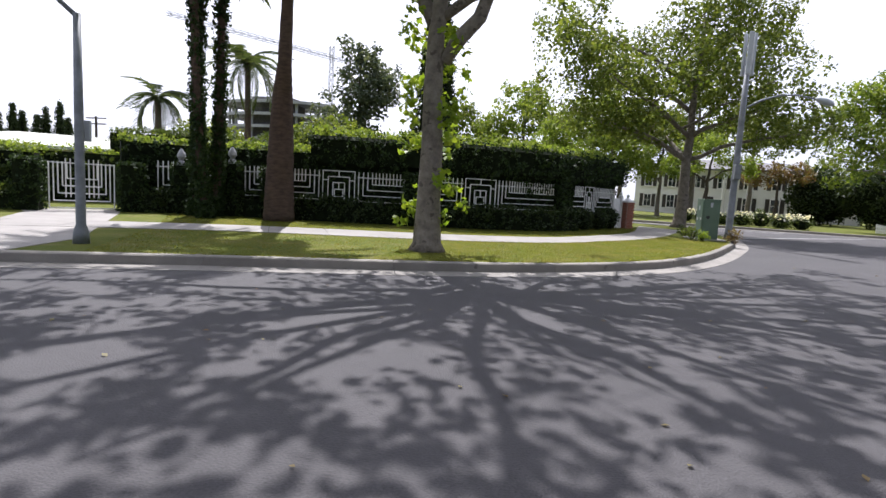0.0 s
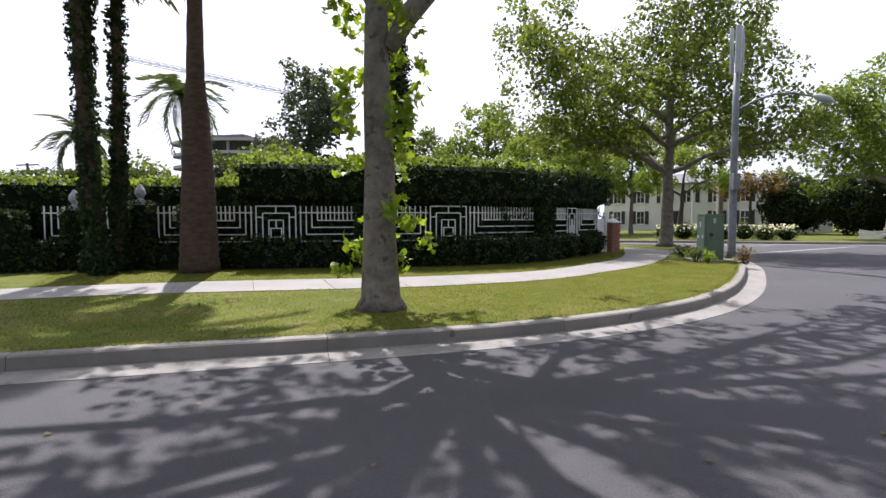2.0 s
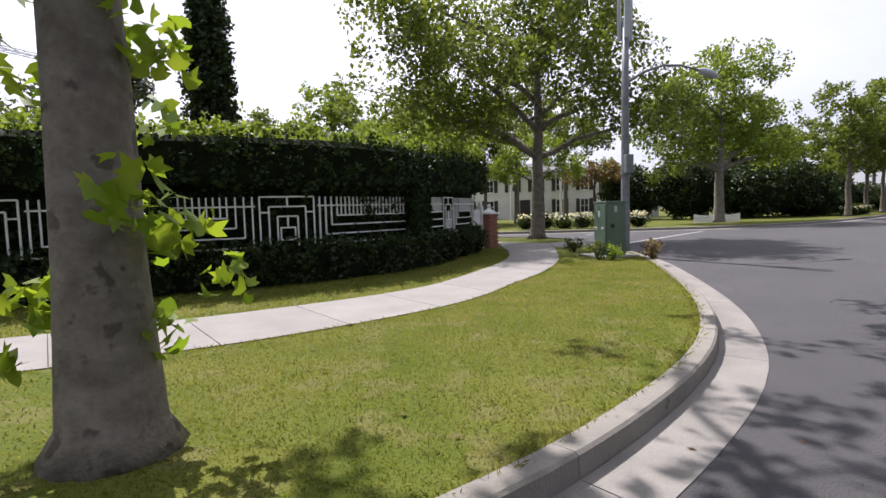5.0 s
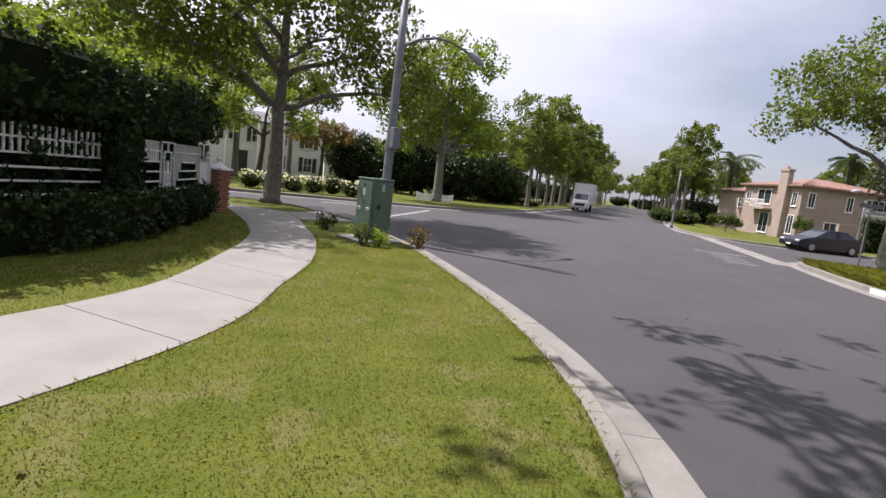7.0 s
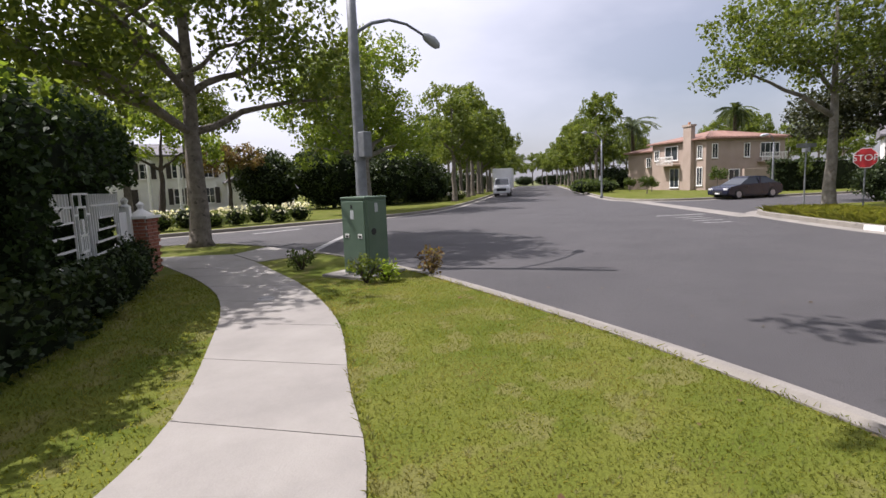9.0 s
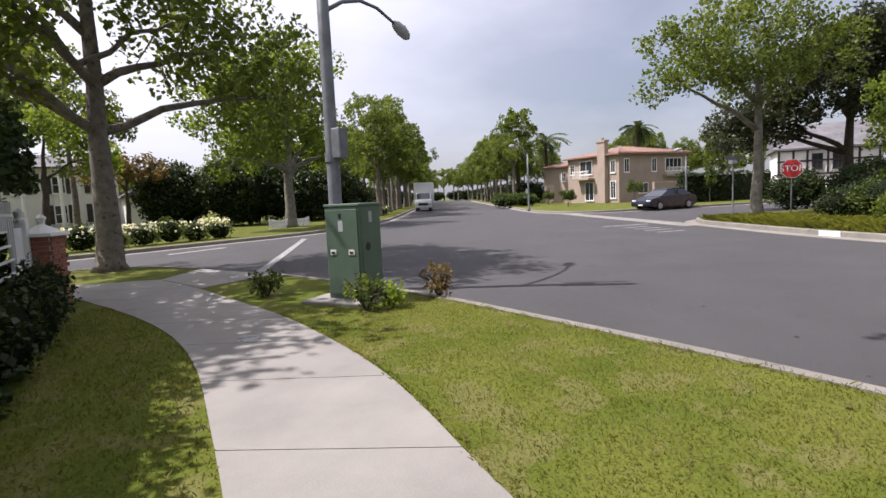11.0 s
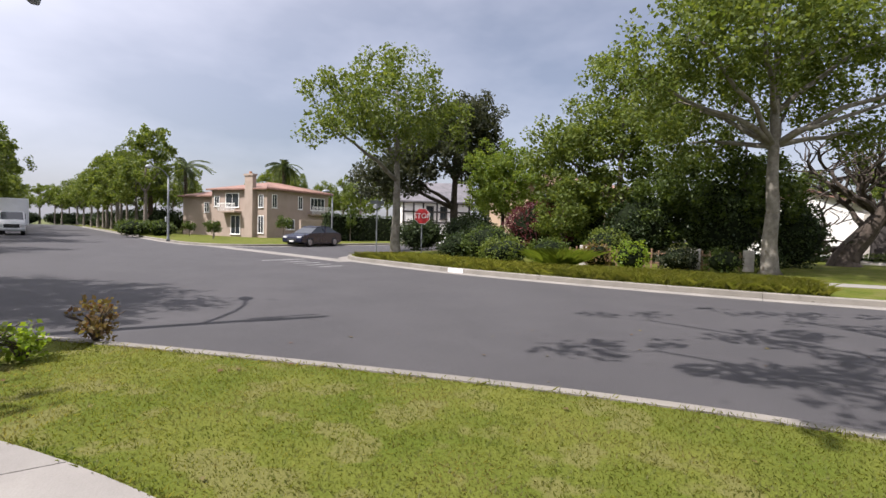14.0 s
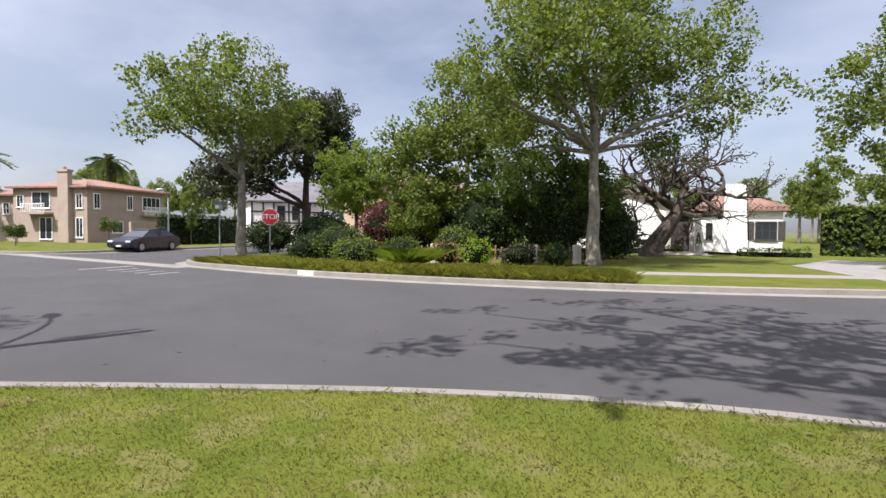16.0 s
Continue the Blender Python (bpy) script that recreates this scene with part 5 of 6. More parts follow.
# house glimpsed between the trees
HB = thing("peach_house", pose(41.5, 11.0, 0.1, 0, 0, -75), "peach stucco house mostly hidden by trees", "house")
part("wall", box(0, 0, 0, 9, 7, 5.0), "peach", HB)
hip_roof(HB, 0, 0, 9, 7, 5.05, 1.2, "roof_tile")
for x in (1.5, 4.3, 6.8):
    window(HB, Matrix.Translation((x, 0, 3.0)), 1.0, 1.3)
    window(HB, Matrix.Translation((x, 0, 0.8)), 1.0, 1.3)

# low house behind the gate
HL = thing("low_house", pose(-25.5, 22.6, 0.1, 0, 0, 42), "low house with a pale grey-green roof behind the hedge", "house")
part("wall", box(0, 0, 0, 11, 7, 2.3), "siding", HL)
hip_roof(HL, 0, 0, 11, 7, 2.32, 0.75, "roof_green", 0.6)

# unfinished tower and crane far off
TW = thing("unfinished_building", pose(-70, 128, 0), "unfinished concrete building with open curved floors", "building")
for k in range(7):
    pts = [(14 * math.cos(a) * 1.1, 9 * math.sin(a)) for a in (2 * math.pi * i / 40 for i in range(40))]
    part("floor_slab", prism(pts, 2.9 * k + 2.0, 2.9 * k + 2.7), "slab_grey", TW)
for k in range(14):
    a = 2 * math.pi * k / 14
    tube(bm := bmesh.new(), [(13 * math.cos(a), 7.5 * math.sin(a), 0), (13 * math.cos(a), 7.5 * math.sin(a), 19.5)], [0.35, 0.35], 8)
    part("column", bm, "slab_grey", TW)
part("core", box(-5, -4, 0, 5, 4, 21.5), "roof_dark", TW)
CR = thing("tower_crane", pose(-59, 134, 0), "thin tower crane against the sky", "crane")
for nm, a, b, w in (("mast", (0, 0, 0), (0, 0, 36), 0.9), ("jib", (4, 3, 32.6), (-39, -12, 41), 0.8)):
    a, b = Vector(a), Vector(b)
    bm = bmesh.new()
    d = (b - a).normalized()
    u = d.orthogonal().normalized() * w / 2
    q = d.cross(u)
    n = 24
    for s in (u + q, u - q, -u + q, -u - q):
        tube(bm, [a + s, b + s], 0.09, 4)
    for k in range(n):
        p0, p1 = a.lerp(b, k / n), a.lerp(b, (k + 1) / n)
        tube(bm, [p0 + u + q, p1 - u + q], 0.06, 4)
        tube(bm, [p0 - u - q, p1 + u - q], 0.06, 4)
    part(nm, bm, "slab_grey", CR)
UP = thing("utility_pole", pose(-55, 60.5, 0), "wooden utility pole with two cross arms", "utility pole")
tube(bm := bmesh.new(), [(0, 0, 0), (0, 0, 8.0)], [0.18, 0.13], 8)
part("pole", bm, "bark_dark", UP)
for z in (7.0, 7.7):
    part("cross_arm", box(-1.5, -0.06, z, 1.5, 0.06, z + 0.14), "bark_dark", UP)


# ---- stop sign, lamps, signs ----
def words(text, size, mat, parent, m, depth=0.004):
    """Raised lettering as a mesh."""
    cu = bpy.data.curves.new("lettering", "FONT")
    cu.body, cu.size, cu.extrude = text, size, depth
    cu.align_x, cu.align_y = "CENTER", "CENTER"
    tmp = bpy.data.objects.new("lettering", cu)
    scene.collection.objects.link(tmp)
    bpy.context.view_layer.update()
    me = bpy.data.meshes.new_from_object(tmp.evaluated_get(bpy.context.evaluated_depsgraph_get()))
    bpy.data.objects.remove(tmp)
    bpy.data.curves.remove(cu)
    me.materials.clear()
    me.materials.append(M[mat])
    ob = new("lettering", me)
    ob.parent = parent
    ob.matrix_local = m
    return ob


def octagon(r, y0, y1, z):
    bm = bmesh.new()
    a = [(math.cos(radians(22.5 + 45 * k)) * r, z + math.sin(radians(22.5 + 45 * k)) * r) for k in range(8)]
    f = [bm.verts.new((x, y0, q)) for x, q in a]
    b = [bm.verts.new((x, y1, q)) for x, q in a]
    bm.faces.new(f)
    bm.faces.new(b[::-1])
    for k in range(8):
        bm.faces.new((f[k], f[(k + 1) % 8], b[(k + 1) % 8], b[k]))
    return bm


stop = thing("stop_sign", pose(27.63, 20.06, 0.13, 0, 0, -88), "red octagonal stop sign on a thin steel post", "stop sign")
tube(bm := bmesh.new(), [(0, 0, 0), (0, 0, 2.32)], [0.03, 0.03], 8)
part("post", bm, "galvanised", stop)
part("border", octagon(0.41, -0.045, -0.035, 1.98), "white_paint", stop, "white border")
part("plate", octagon(0.385, -0.052, -0.044, 1.98), "sign_red", stop, "red plate")
words("STOP", 0.34, "white_paint", stop, Matrix.Translation((0, -0.055, 1.98)) @ Matrix.Rotation(radians(90), 4, "X"))

street_sign = thing("street_sign", pose(29.9, 22.3, 0.13, 0, 0, -60), "grey post with small street name plates", "street sign")
tube(bm := bmesh.new(), [(0, 0, 0), (0, 0, 2.9)], [0.035, 0.03], 8)
part("post", bm, "galvanised", street_sign)
part("name_plate", box(-0.4, -0.015, 2.6, 0.4, 0.015, 2.78), "galvanised", street_sign)
part("name_plate", box(-0.015, -0.4, 2.4, 0.015, 0.4, 2.58), "galvanised", street_sign)

number = thing("kerb_number", pose(19.98, 19.32, 0.085, 0, 0, 46), "white painted number plate on the kerb face", "house number")
part("plate", box(-0.32, -0.033, -0.07, 0.32, -0.0, 0.075), "white_paint", number)
for k in range(3):
    part("digit", box(-0.16 + 0.12 * k, -0.037, -0.035, -0.09 + 0.12 * k, -0.032, 0.04), "black", number)


def tall_lamp(where, turn, h, reach, label, slim=0.085, box_at=0.0):
    t = thing("street_lamp", pose(*where, 0, 0, turn), label, "street lamp", "street lamps")
    tube(bm := bmesh.new(), [(0, 0, 0), (0, 0, 0.2), (0, 0, 0.35), (0, 0, h * 0.6), (0, 0, h)], [slim * 1.9, slim * 1.7, slim * 1.1, slim, slim * 0.8], 14)
    part("pole", bm, "galvanised", t, smooth=True)
    tube(bm := bmesh.new(), [(0, 0, h - 0.05), (reach * 0.25, 0, h + 0.3), (reach * 0.6, 0, h + 0.52), (reach, 0, h + 0.55)], [0.04, 0.036, 0.032, 0.028], 8)
    part("arm", bm, "galvanised", t, smooth=True)
    tube(bm := bmesh.new(), [(reach - 0.05, 0, h + 0.56), (reach + 0.1, 0, h + 0.54), (reach + 0.35, 0, h + 0.5), (reach + 0.55, 0, h + 0.47)], [0.03, 0.1, 0.12, 0.04], 12)
    part("lamp_head", bm, "grey_paint", t, smooth=True)
    if box_at:
        part("sign_plate", box(-0.12, -0.16, box_at - 0.2, 0.12, -0.1, box_at + 0.15, 0.01), "grey_paint", t, "small grey sign plate")
    return t


tall_lamp((-5.3, 12.95, 0.13), 200, 3.8, 1.6, "dark grey steel street lamp with a curved arm", 0.07, 1.95)
tall_lamp((41.2, 37.3, 0.13), 160, 4.6, 1.5, "thin pale street lamp on the corner", 0.07, 1.6)
tall_lamp((44.6, 26.2, 0.13), 130, 3.6, 0.4, "thin pale post beside the side street", 0.06)

# ---- across the side street ----
for k in range(7):
    f = k / 6
    x, y = 10.2 + 6.6 * f, 43.2 - 0.75 * f
    b = shrub((x, y), (0.62, 0.55, 0.45 + 0.08 * math.sin(k * 2.0)), "rose bush covered in white blossom", "leaf_hedge", 60, 7, 0.09, 110 + k, group="white rose bushes", name="rose_bush")
    g = random.Random(k)
    leaves("blossom", [(math.cos(a) * 0.55 * r, math.sin(a) * 0.5 * r, 0.55 + 0.42 * q) for a, r, q in ((g.uniform(0, 6.28), g.uniform(0.5, 1.05), g.uniform(0, 1)) for _ in range(34))], 0.06, 5, 0.1, "petal", 120 + k, b, up=0.5, label="white blossom")
picket = thing("picket_fence", pose(22.3, 45.6, 0.13, 0, 0, 10), "low white picket fence beside the tree", "fence")
for k in range(30):
    if not 14 <= k <= 17:
        part("picket", prism([(0.13 * k, -0.01), (0.13 * k + 0.08, -0.01), (0.13 * k + 0.08, 0.01), (0.13 * k, 0.01)], 0, 0.62 - 0.12 * abs(math.sin(k * math.pi / 15))), "white_paint", picket)
part("rail", box(0, 0.012, 0.18, 3.85, 0.035, 0.24), "white_paint", picket)
part("rail", box(0, 0.012, 0.42, 3.85, 0.035, 0.48), "white_paint", picket)
for k, (x, y, rx, rz) in enumerate(((27, 54, 3.4, 2.6), (31.5, 52.5, 3.2, 2.3), (36, 54, 3.2, 2.4), (40, 57, 3.0, 2.2), (23.5, 57, 2.8, 2.4), (45, 60.5, 3.2, 2.2), (33, 57, 3.6, 3.2))):
    shrub((x, y, 0.1), (rx, 2.4, rz), "large dark evergreen bush under the trees", "leaf_dark", 14, 10, 0.24, 130 + k, group="dark evergreens", spread=0.4)
for k, (x, y) in enumerate(((38.6, 50.6), (40.4, 51.8), (42.2, 53.0))):
    b = shrub((x, y), (0.8, 0.6, 0.45), "flowering bush beside the kerb", "leaf_hedge", 40, 7, 0.12, 140 + k, group="white rose bushes")
    leaves("blossom", [(math.cos(a) * 0.7, math.sin(a) * 0.5, 0.7) for a in (0.5 * q for q in range(12))], 0.2, 6, 0.12, "petal", 150 + k, b)
tree((12.6, 49.5, 0.13), "smaller leaning tree before the white house", 6.5, 0.22, 2.4, [((-1.8, 0, 4.0), (1.6, 1.6, 1.0)), ((2.2, 0, 4.2), (1.6, 1.6, 1.0)), ((0, 0, 5.4), (2.2, 2.0, 1.0))], 90, 34, 0.2, "leaf_bright", "bark_dark", 161, 0.45, (0.4, 0), name="tree")
tree((19.8, 56.0, 0.13), "tree with reddish spring leaves by the garage", 6.0, 0.18, 2.2, [((-1.2, 0, 4.0), (1.6, 1.6, 1.1)), ((1.2, 0, 4.2), (1.6, 1.6, 1.0))], 60, 30, 0.2, "leaf_rust", "bark_dark", 162, 0.45, name="tree")

for k, (x, y) in enumerate(((13.2, 56.5), (19.6, 62.5), (7.4, 60.0))):
    tree((x, y, 0.1), "tall leafy tree before the white clapboard house", 13.5, 0.26, 5.6, [((-2.4, 0, 8.0), (2.6, 2.6, 1.9)), ((2.4, 0.3, 8.2), (2.6, 2.6, 1.9)), ((0, 0, 10.8), (2.8, 2.8, 2.2)), ((0, -2.0, 7.0), (2.2, 2.0, 1.4))], 150, 36, 0.26, "leaf", "bark", 175 + k, 0.55, name="tree", group="trees across the side street", rise=0.6)

# street trees, three kinds, repeated along both sides
KINDS = [
    tree((37.5, 49.6, 0.13), "leafy plane tree in the street's row", 11.5, 0.25, 3.2, [((-2.2, 0, 6.0), (2.4, 2.4, 1.8)), ((2.2, 0.4, 6.4), (2.4, 2.4, 2.0)), ((0, 0, 8.8), (2.6, 2.6, 1.9)), ((0, -1.6, 5.4), (2.0, 1.8, 1.4))], 130, 34, 0.26, "leaf", "bark", 171, 0.5, group="street trees"),
    tree((47.5, 56.2, 0.13), "leafy plane tree in the street's row", 10.0, 0.22, 3.0, [((-1.8, 0, 5.4), (2.2, 2.2, 1.7)), ((1.9, -0.4, 5.8), (2.0, 2.2, 1.7)), ((0.3, 0, 7.9), (2.2, 2.2, 1.6))], 110, 34, 0.26, "leaf", "bark", 172, 0.5, group="street trees"),
    tree((58.0, 62.9, 0.13), "tall leafy plane tree in the street's row", 13.0, 0.28, 3.6, [((-2.4, 0, 6.6), (2.6, 2.6, 2.2)), ((2.4, 0, 7.0), (2.6, 2.6, 2.2)), ((0, 0.6, 10.2), (2.8, 2.8, 2.2))], 130, 34, 0.3, "leaf", "bark", 173, 0.55, group="street trees"),
]
spots = [(42.5, 53.0), (52.5, 59.5), (63.5, 66.6), (68.5, 69.4), (74, 73), (79, 76), (85, 80), (90, 82.5), (96, 86.5), (101, 89.5), (107, 93), (113, 97), (120, 101.5), (127, 106), (136, 111.5)]
spots += [(31, 57.5), (39, 61.5), (48, 66), (58, 71), (68, 77), (79, 84), (92, 92), (106, 101)]
spots += [(63.5, 48.6), (68, 51.6), (72, 54.5), (77, 57.6), (82, 60.5), (87, 63.8), (92, 67), (98, 70.6), (103, 74), (115, 81.5), (128, 90), (140, 98)]
spots += [(146, 105), (150, 109), (154, 104), (152, 114), (158, 110), (80, 50), (95, 58), (88, 40), (98, 30), (104, 46)]
for k, (x, y) in enumerate(spots):
    wide, tall = 0.85 + 0.3 * ((k * 7) % 5) / 4, 0.8 + 0.34 * ((k * 5) % 7) / 6
    copy_thing(KINDS[(k * 2 + (k // 5)) % 3], pose(x, y, 0.1, 0, 0, 73 * k) @ Matrix.Diagonal((wide, wide, tall, 1)))
under = shrub((37, 53, 0.1), (3.2, 2.2, 1.5), "broad dark bush under the street trees", "leaf_dark", 12, 10, 0.26, 165, group="bushes under the street trees", spread=0.4)
for k, (x, y) in enumerate([(48 + 7.6 * q, 61 + 4.9 * q) for q in range(13)] + [(70 + 7.6 * q, 49.5 + 4.9 * q) for q in range(10)] + [(148, 103), (152, 108), (156, 112), (150, 116)]):
    copy_thing(under, pose(x, y, 0.1, 0, 0, 47 * k))
# woods behind the houses all round
rng = random.Random(5)
for k in range(130):
    a = rng.uniform(-150, 60) if k % 3 else rng.uniform(60, 200)
    d = rng.uniform(78, 135)
    x, y = 15 + d * math.cos(radians(a)), 25 + d * math.sin(radians(a))
    if abs((x - 62) * 0.53 - (y - 58) * 0.85) < 14 and x > 30:
        continue
    if -100 < x < -20 and y > 20:
        continue
    copy_thing(KINDS[k % 3], pose(x, y, -0.1, 0, 0, rng.uniform(0, 360)))

# ---- across the road: the planted corner ----
tree((37.8, 17.3, 0.13), "large dark grey-green tree behind the stop sign", 10.2, 0.34, 2.6, [((-1.2, 1.6, 6.6), (2.2, 2.4, 2.2)), ((1.0, -1.6, 6.6), (2.2, 2.4, 2.2)), ((0, 0, 8.4), (2.2, 2.4, 1.8)), ((-1, 3.4, 5.0), (1.8, 2.0, 1.8)), ((-1.4, 5.2, 4.4), (1.6, 1.8, 1.6)), ((0, -1.2, 9.0), (2.4, 2.6, 1.6))], 560, 42, 0.19, "leaf_olive", "bark_dark", 181, 0.5, name="tree")
tree((34.3, 14.6, 0.13), "rounded bright yellow-green maple", 7.2, 0.16, 1.6, [((0, 0, 3.6), (2.4, 2.7, 1.8)), ((0, 0.3, 5.5), (2.0, 2.2, 1.5)), ((0.2, -0.8, 4.6), (2.1, 2.4, 1.6))], 260, 46, 0.15, "leaf_bright", "bark_dark", 182, 0.35, name="tree")
shrub((29.3, 13.7), (1.5, 1.9, 1.5), "dark red-leaved bush behind the verge", "leaf_red", 46, 10, 0.12, 183, spread=0.3)
tree((28.6, 9.6, 0.13), "broad fresh green tree behind the fence", 11.2, 0.24, 1.8, [((0.4, 3.4, 5.6), (1.8, 1.9, 1.7)), ((0.3, 0.2, 9.6), (2.0, 2.0, 1.4)), ((0, 1.6, 6.2), (2.2, 2.4, 2.2)), ((0, -1.0, 7.6), (2.4, 2.4, 2.0)), ((0, 2.6, 4.2), (1.8, 1.8, 1.6)), ((0.5, -2.6, 5.4), (2.0, 2.2, 2.2)), ((0, 0.6, 3.4), (2.2, 2.2, 1.3))], 420, 40, 0.18, "leaf", "bark", 184, 0.48, name="tree")
tree((25.0, 5.2, 0.13), "dense dark evergreen tree behind the plane tree", 7.0, 0.2, 0.8, [((0, 0, 3.0), (2.2, 2.6, 1.9)), ((0, 0.6, 5.2), (2.0, 2.2, 1.5)), ((0, 2.4, 3.2), (1.7, 1.8, 1.8)), ((0.3, -1.8, 3.8), (1.8, 1.8, 1.8))], 260, 40, 0.16, "leaf_hedge", "bark_dark", 185, 0.42, name="tree")
tree((26.6, 8.0, 0.13), "dense dark evergreen tree behind the fence", 5.4, 0.16, 0.8, [((0, 0, 2.4), (1.9, 2.2, 1.6)), ((0, 0.4, 4.0), (1.7, 1.9, 1.2))], 130, 44, 0.15, "leaf_hedge", "bark_dark", 186, 0.4, name="tree")
tree((27.6, 13.0, 0.13), "green shrub tree behind the fence", 4.4, 0.1, 0.8, [((0, 0, 2.0), (1.5, 1.6, 1.3)), ((0, -0.4, 3.2), (1.3, 1.4, 1.0))], 110, 40, 0.14, "leaf", "bark_dark", 187, 0.36, name="tree")
for k, (x, y, r, mat, lab) in enumerate((
    (22.9, 16.9, (0.95, 1.1, 0.55), "leaf", "spreading green bush on the verge"),
    (24.6, 17.2, (1.0, 1.3, 0.8), "leaf_hedge", "green bush beside the path"),
    (26.2, 18.6, (0.7, 0.8, 0.6), "leaf_dark", "dark grey-green bush beside the stop sign"),
    (28.6, 17.2, (1.2, 1.2, 0.9), "leaf_dark", "dark bush behind the stop sign"),
    (31.4, 17.4, (1.4, 1.4, 1.1), "leaf_dark", "dark bush behind the stop sign"),
    (21.6, 13.6, (0.5, 0.6, 0.5), "leaf_rust", "rusty brown bush beside the fence"),
    (20.6, 12.7, (0.55, 0.65, 0.55), "leaf_lime", "bush with pale yellow leaves"),
    (21.4, 10.4, (0.7, 0.9, 0.45), "leaf_olive", "grey-green bush before the fence"),
    (20.3, 9.2, (0.6, 0.7, 0.45), "leaf_hedge", "green bush at the foot of the plane tree"),
    (20.9, 7.0, (0.45, 0.5, 0.5), "leaf_dark", "dark bush beside the plane tree"),
    (24.6, 14.6, (0.9, 1.0, 0.55), "leaf_hedge", "green bush before the red-leaved bush"),
    (24.0, 12.2, (1.0, 1.1, 0.8), "leaf", "green bush behind the fence"),
)):
    shrub((x, y), r, lab, mat, 60, 8, 0.1, 190 + k)
for k, (x, y, r, mat) in enumerate(((25.2, 6.2, (1.7, 2.2, 2.1), "leaf_dark"), (26.8, 9.2, (1.6, 1.9, 1.7), "leaf_dark"), (33.2, 16.6, (1.4, 1.4, 1.2), "leaf_dark"), (36.0, 19.6, (1.5, 1.6, 1.0), "leaf_dark"), (24.0, 3.4, (1.2, 1.4, 1.5), "leaf_dark"), (31.5, 11.0, (1.8, 2.2, 2.2), "leaf_hedge"))):
    shrub((x, y), r, "dense dark evergreen bush behind the fence", mat, 34, 11, 0.14, 240 + k, group="evergreens behind the fence", spread=0.3)
# rough wooden fence with stone piers
rustic = thing("rustic_fence", pose(23.6, 14.0, 0.13, 0, 0, math.degrees(math.atan2(-6.6, -2.6))), "low weathered wooden fence between stone piers", "fence")
for k in range(26):
    part("post", box(0.27 * k, -0.04, 0, 0.27 * k + 0.06, 0.04, 0.75 + 0.05 * math.sin(k * 1.7), 0.008), "wood", rustic)
part("rail", box(0, 0.045, 0.55, 7.0, 0.1, 0.64, 0.008), "wood", rustic)
part("rail", box(0, 0.045, 0.18, 7.0, 0.1, 0.27, 0.008), "wood", rustic)
for x in (0.6, 2.6, 4.9, 6.8):
    pier = bmesh.new()
    add_box(pier, x - 0.17, -0.22, 0, x + 0.17, 0.14, 0.85, 0.03)
    part("pier", pier, "stone", rustic, "rough pale stone pier")
slab = tagged(part("stepping_path", prism(bar((21.1, 19.35), (23.2, 17.6), 0.8), 0.1, 0.16), "concrete"), "short pale concrete path through the verge", "path", kind="structure")

# gnarled old tree before the white house
gn = thing("gnarled_tree", pose(26.2, -1.2, 0.13), "gnarled dark tree with twisted half-bare branches", "tree")
g = random.Random(9)
bm = bmesh.new()
RIGHT = Vector((-0.6, -0.8, 0))
trunk = [Vector((0, 0, 0)), Vector((0, 0, 0.35)), RIGHT * 0.25 + Vector((0, 0, 0.9)), RIGHT * 0.8 + Vector((0, 0, 1.7)), RIGHT * 1.3 + Vector((0, 0, 2.6)), RIGHT * 1.5 + Vector((0, 0, 3.4))]
tube(bm, trunk, [0.82, 0.62, 0.52, 0.44, 0.34, 0.2], 12)
ends = []


def twist(p, d, r, n):
    """A branch that wanders and forks."""
    pts, rr = [p], [r]
    for k in range(5):
        d = (d + Vector((g.uniform(-1, 1), g.uniform(-1, 1), g.uniform(-0.7, 0.62))) * 0.6).normalized()
        p = p + d * (0.2 + 1.2 * r)
        pts.append(p)
        rr.append(r * (1 - 0.13 * (k + 1)))
    tube(bm, pts, rr, 7)
    if n:
        for _ in range(2 if n > 1 else 3):
            twist(pts[g.randint(2, 5)], (d + Vector((g.uniform(-1, 1), g.uniform(-1, 1), g.uniform(-0.1, 1)))).normalized(), r * 0.66, n - 1)
    else:
        ends.extend(pts[2:])


for i, d in ((2, RIGHT * -1 + Vector((0, 0, 0.25))), (3, Vector((0.3, 0.2, 1))), (4, RIGHT + Vector((0, 0, 0.5))), (4, Vector((0.5, 0.6, 0.8))), (5, RIGHT * 0.6 + Vector((0, 0, 1))), (5, RIGHT * -0.4 + Vector((0, 0, 1))), (3, RIGHT * 0.9 + Vector((0.2, 0.4, 0.3))), (4, RIGHT * -0.7 + Vector((0.2, 0.0, 0.7))), (5, Vector((0.2, -0.3, 1))), (4, RIGHT * 1.2 + Vector((0, 0, 0.2)))):
    twist(trunk[i], d.normalized(), 0.2, 4)
part("trunk", bm, "bark_dark", gn)
leaves("crown", [tuple(e) for e in ends if e.dot(RIGHT) > -0.2], 0.28, 4, 0.11, "leaf_olive", 201, gn)
tree((13.2, -4.2, 0.13), "plane tree beside the driveway", 12.0, 0.3, 4.2, [((2.6, 0.8, 5.0), (1.9, 1.9, 1.5)), ((2.8, 0.8, 7.4), (2.2, 2.2, 1.7)), ((-1.6, -0.6, 7.6), (2.4, 2.4, 1.8)), ((1.2, 0.2, 9.4), (2.6, 2.6, 1.7)), ((3.6, 1.2, 6.0), (1.3, 1.3, 1.2))], 190, 38, 0.18, "leaf", "bark_pale", 202, 0.5, group="street trees")
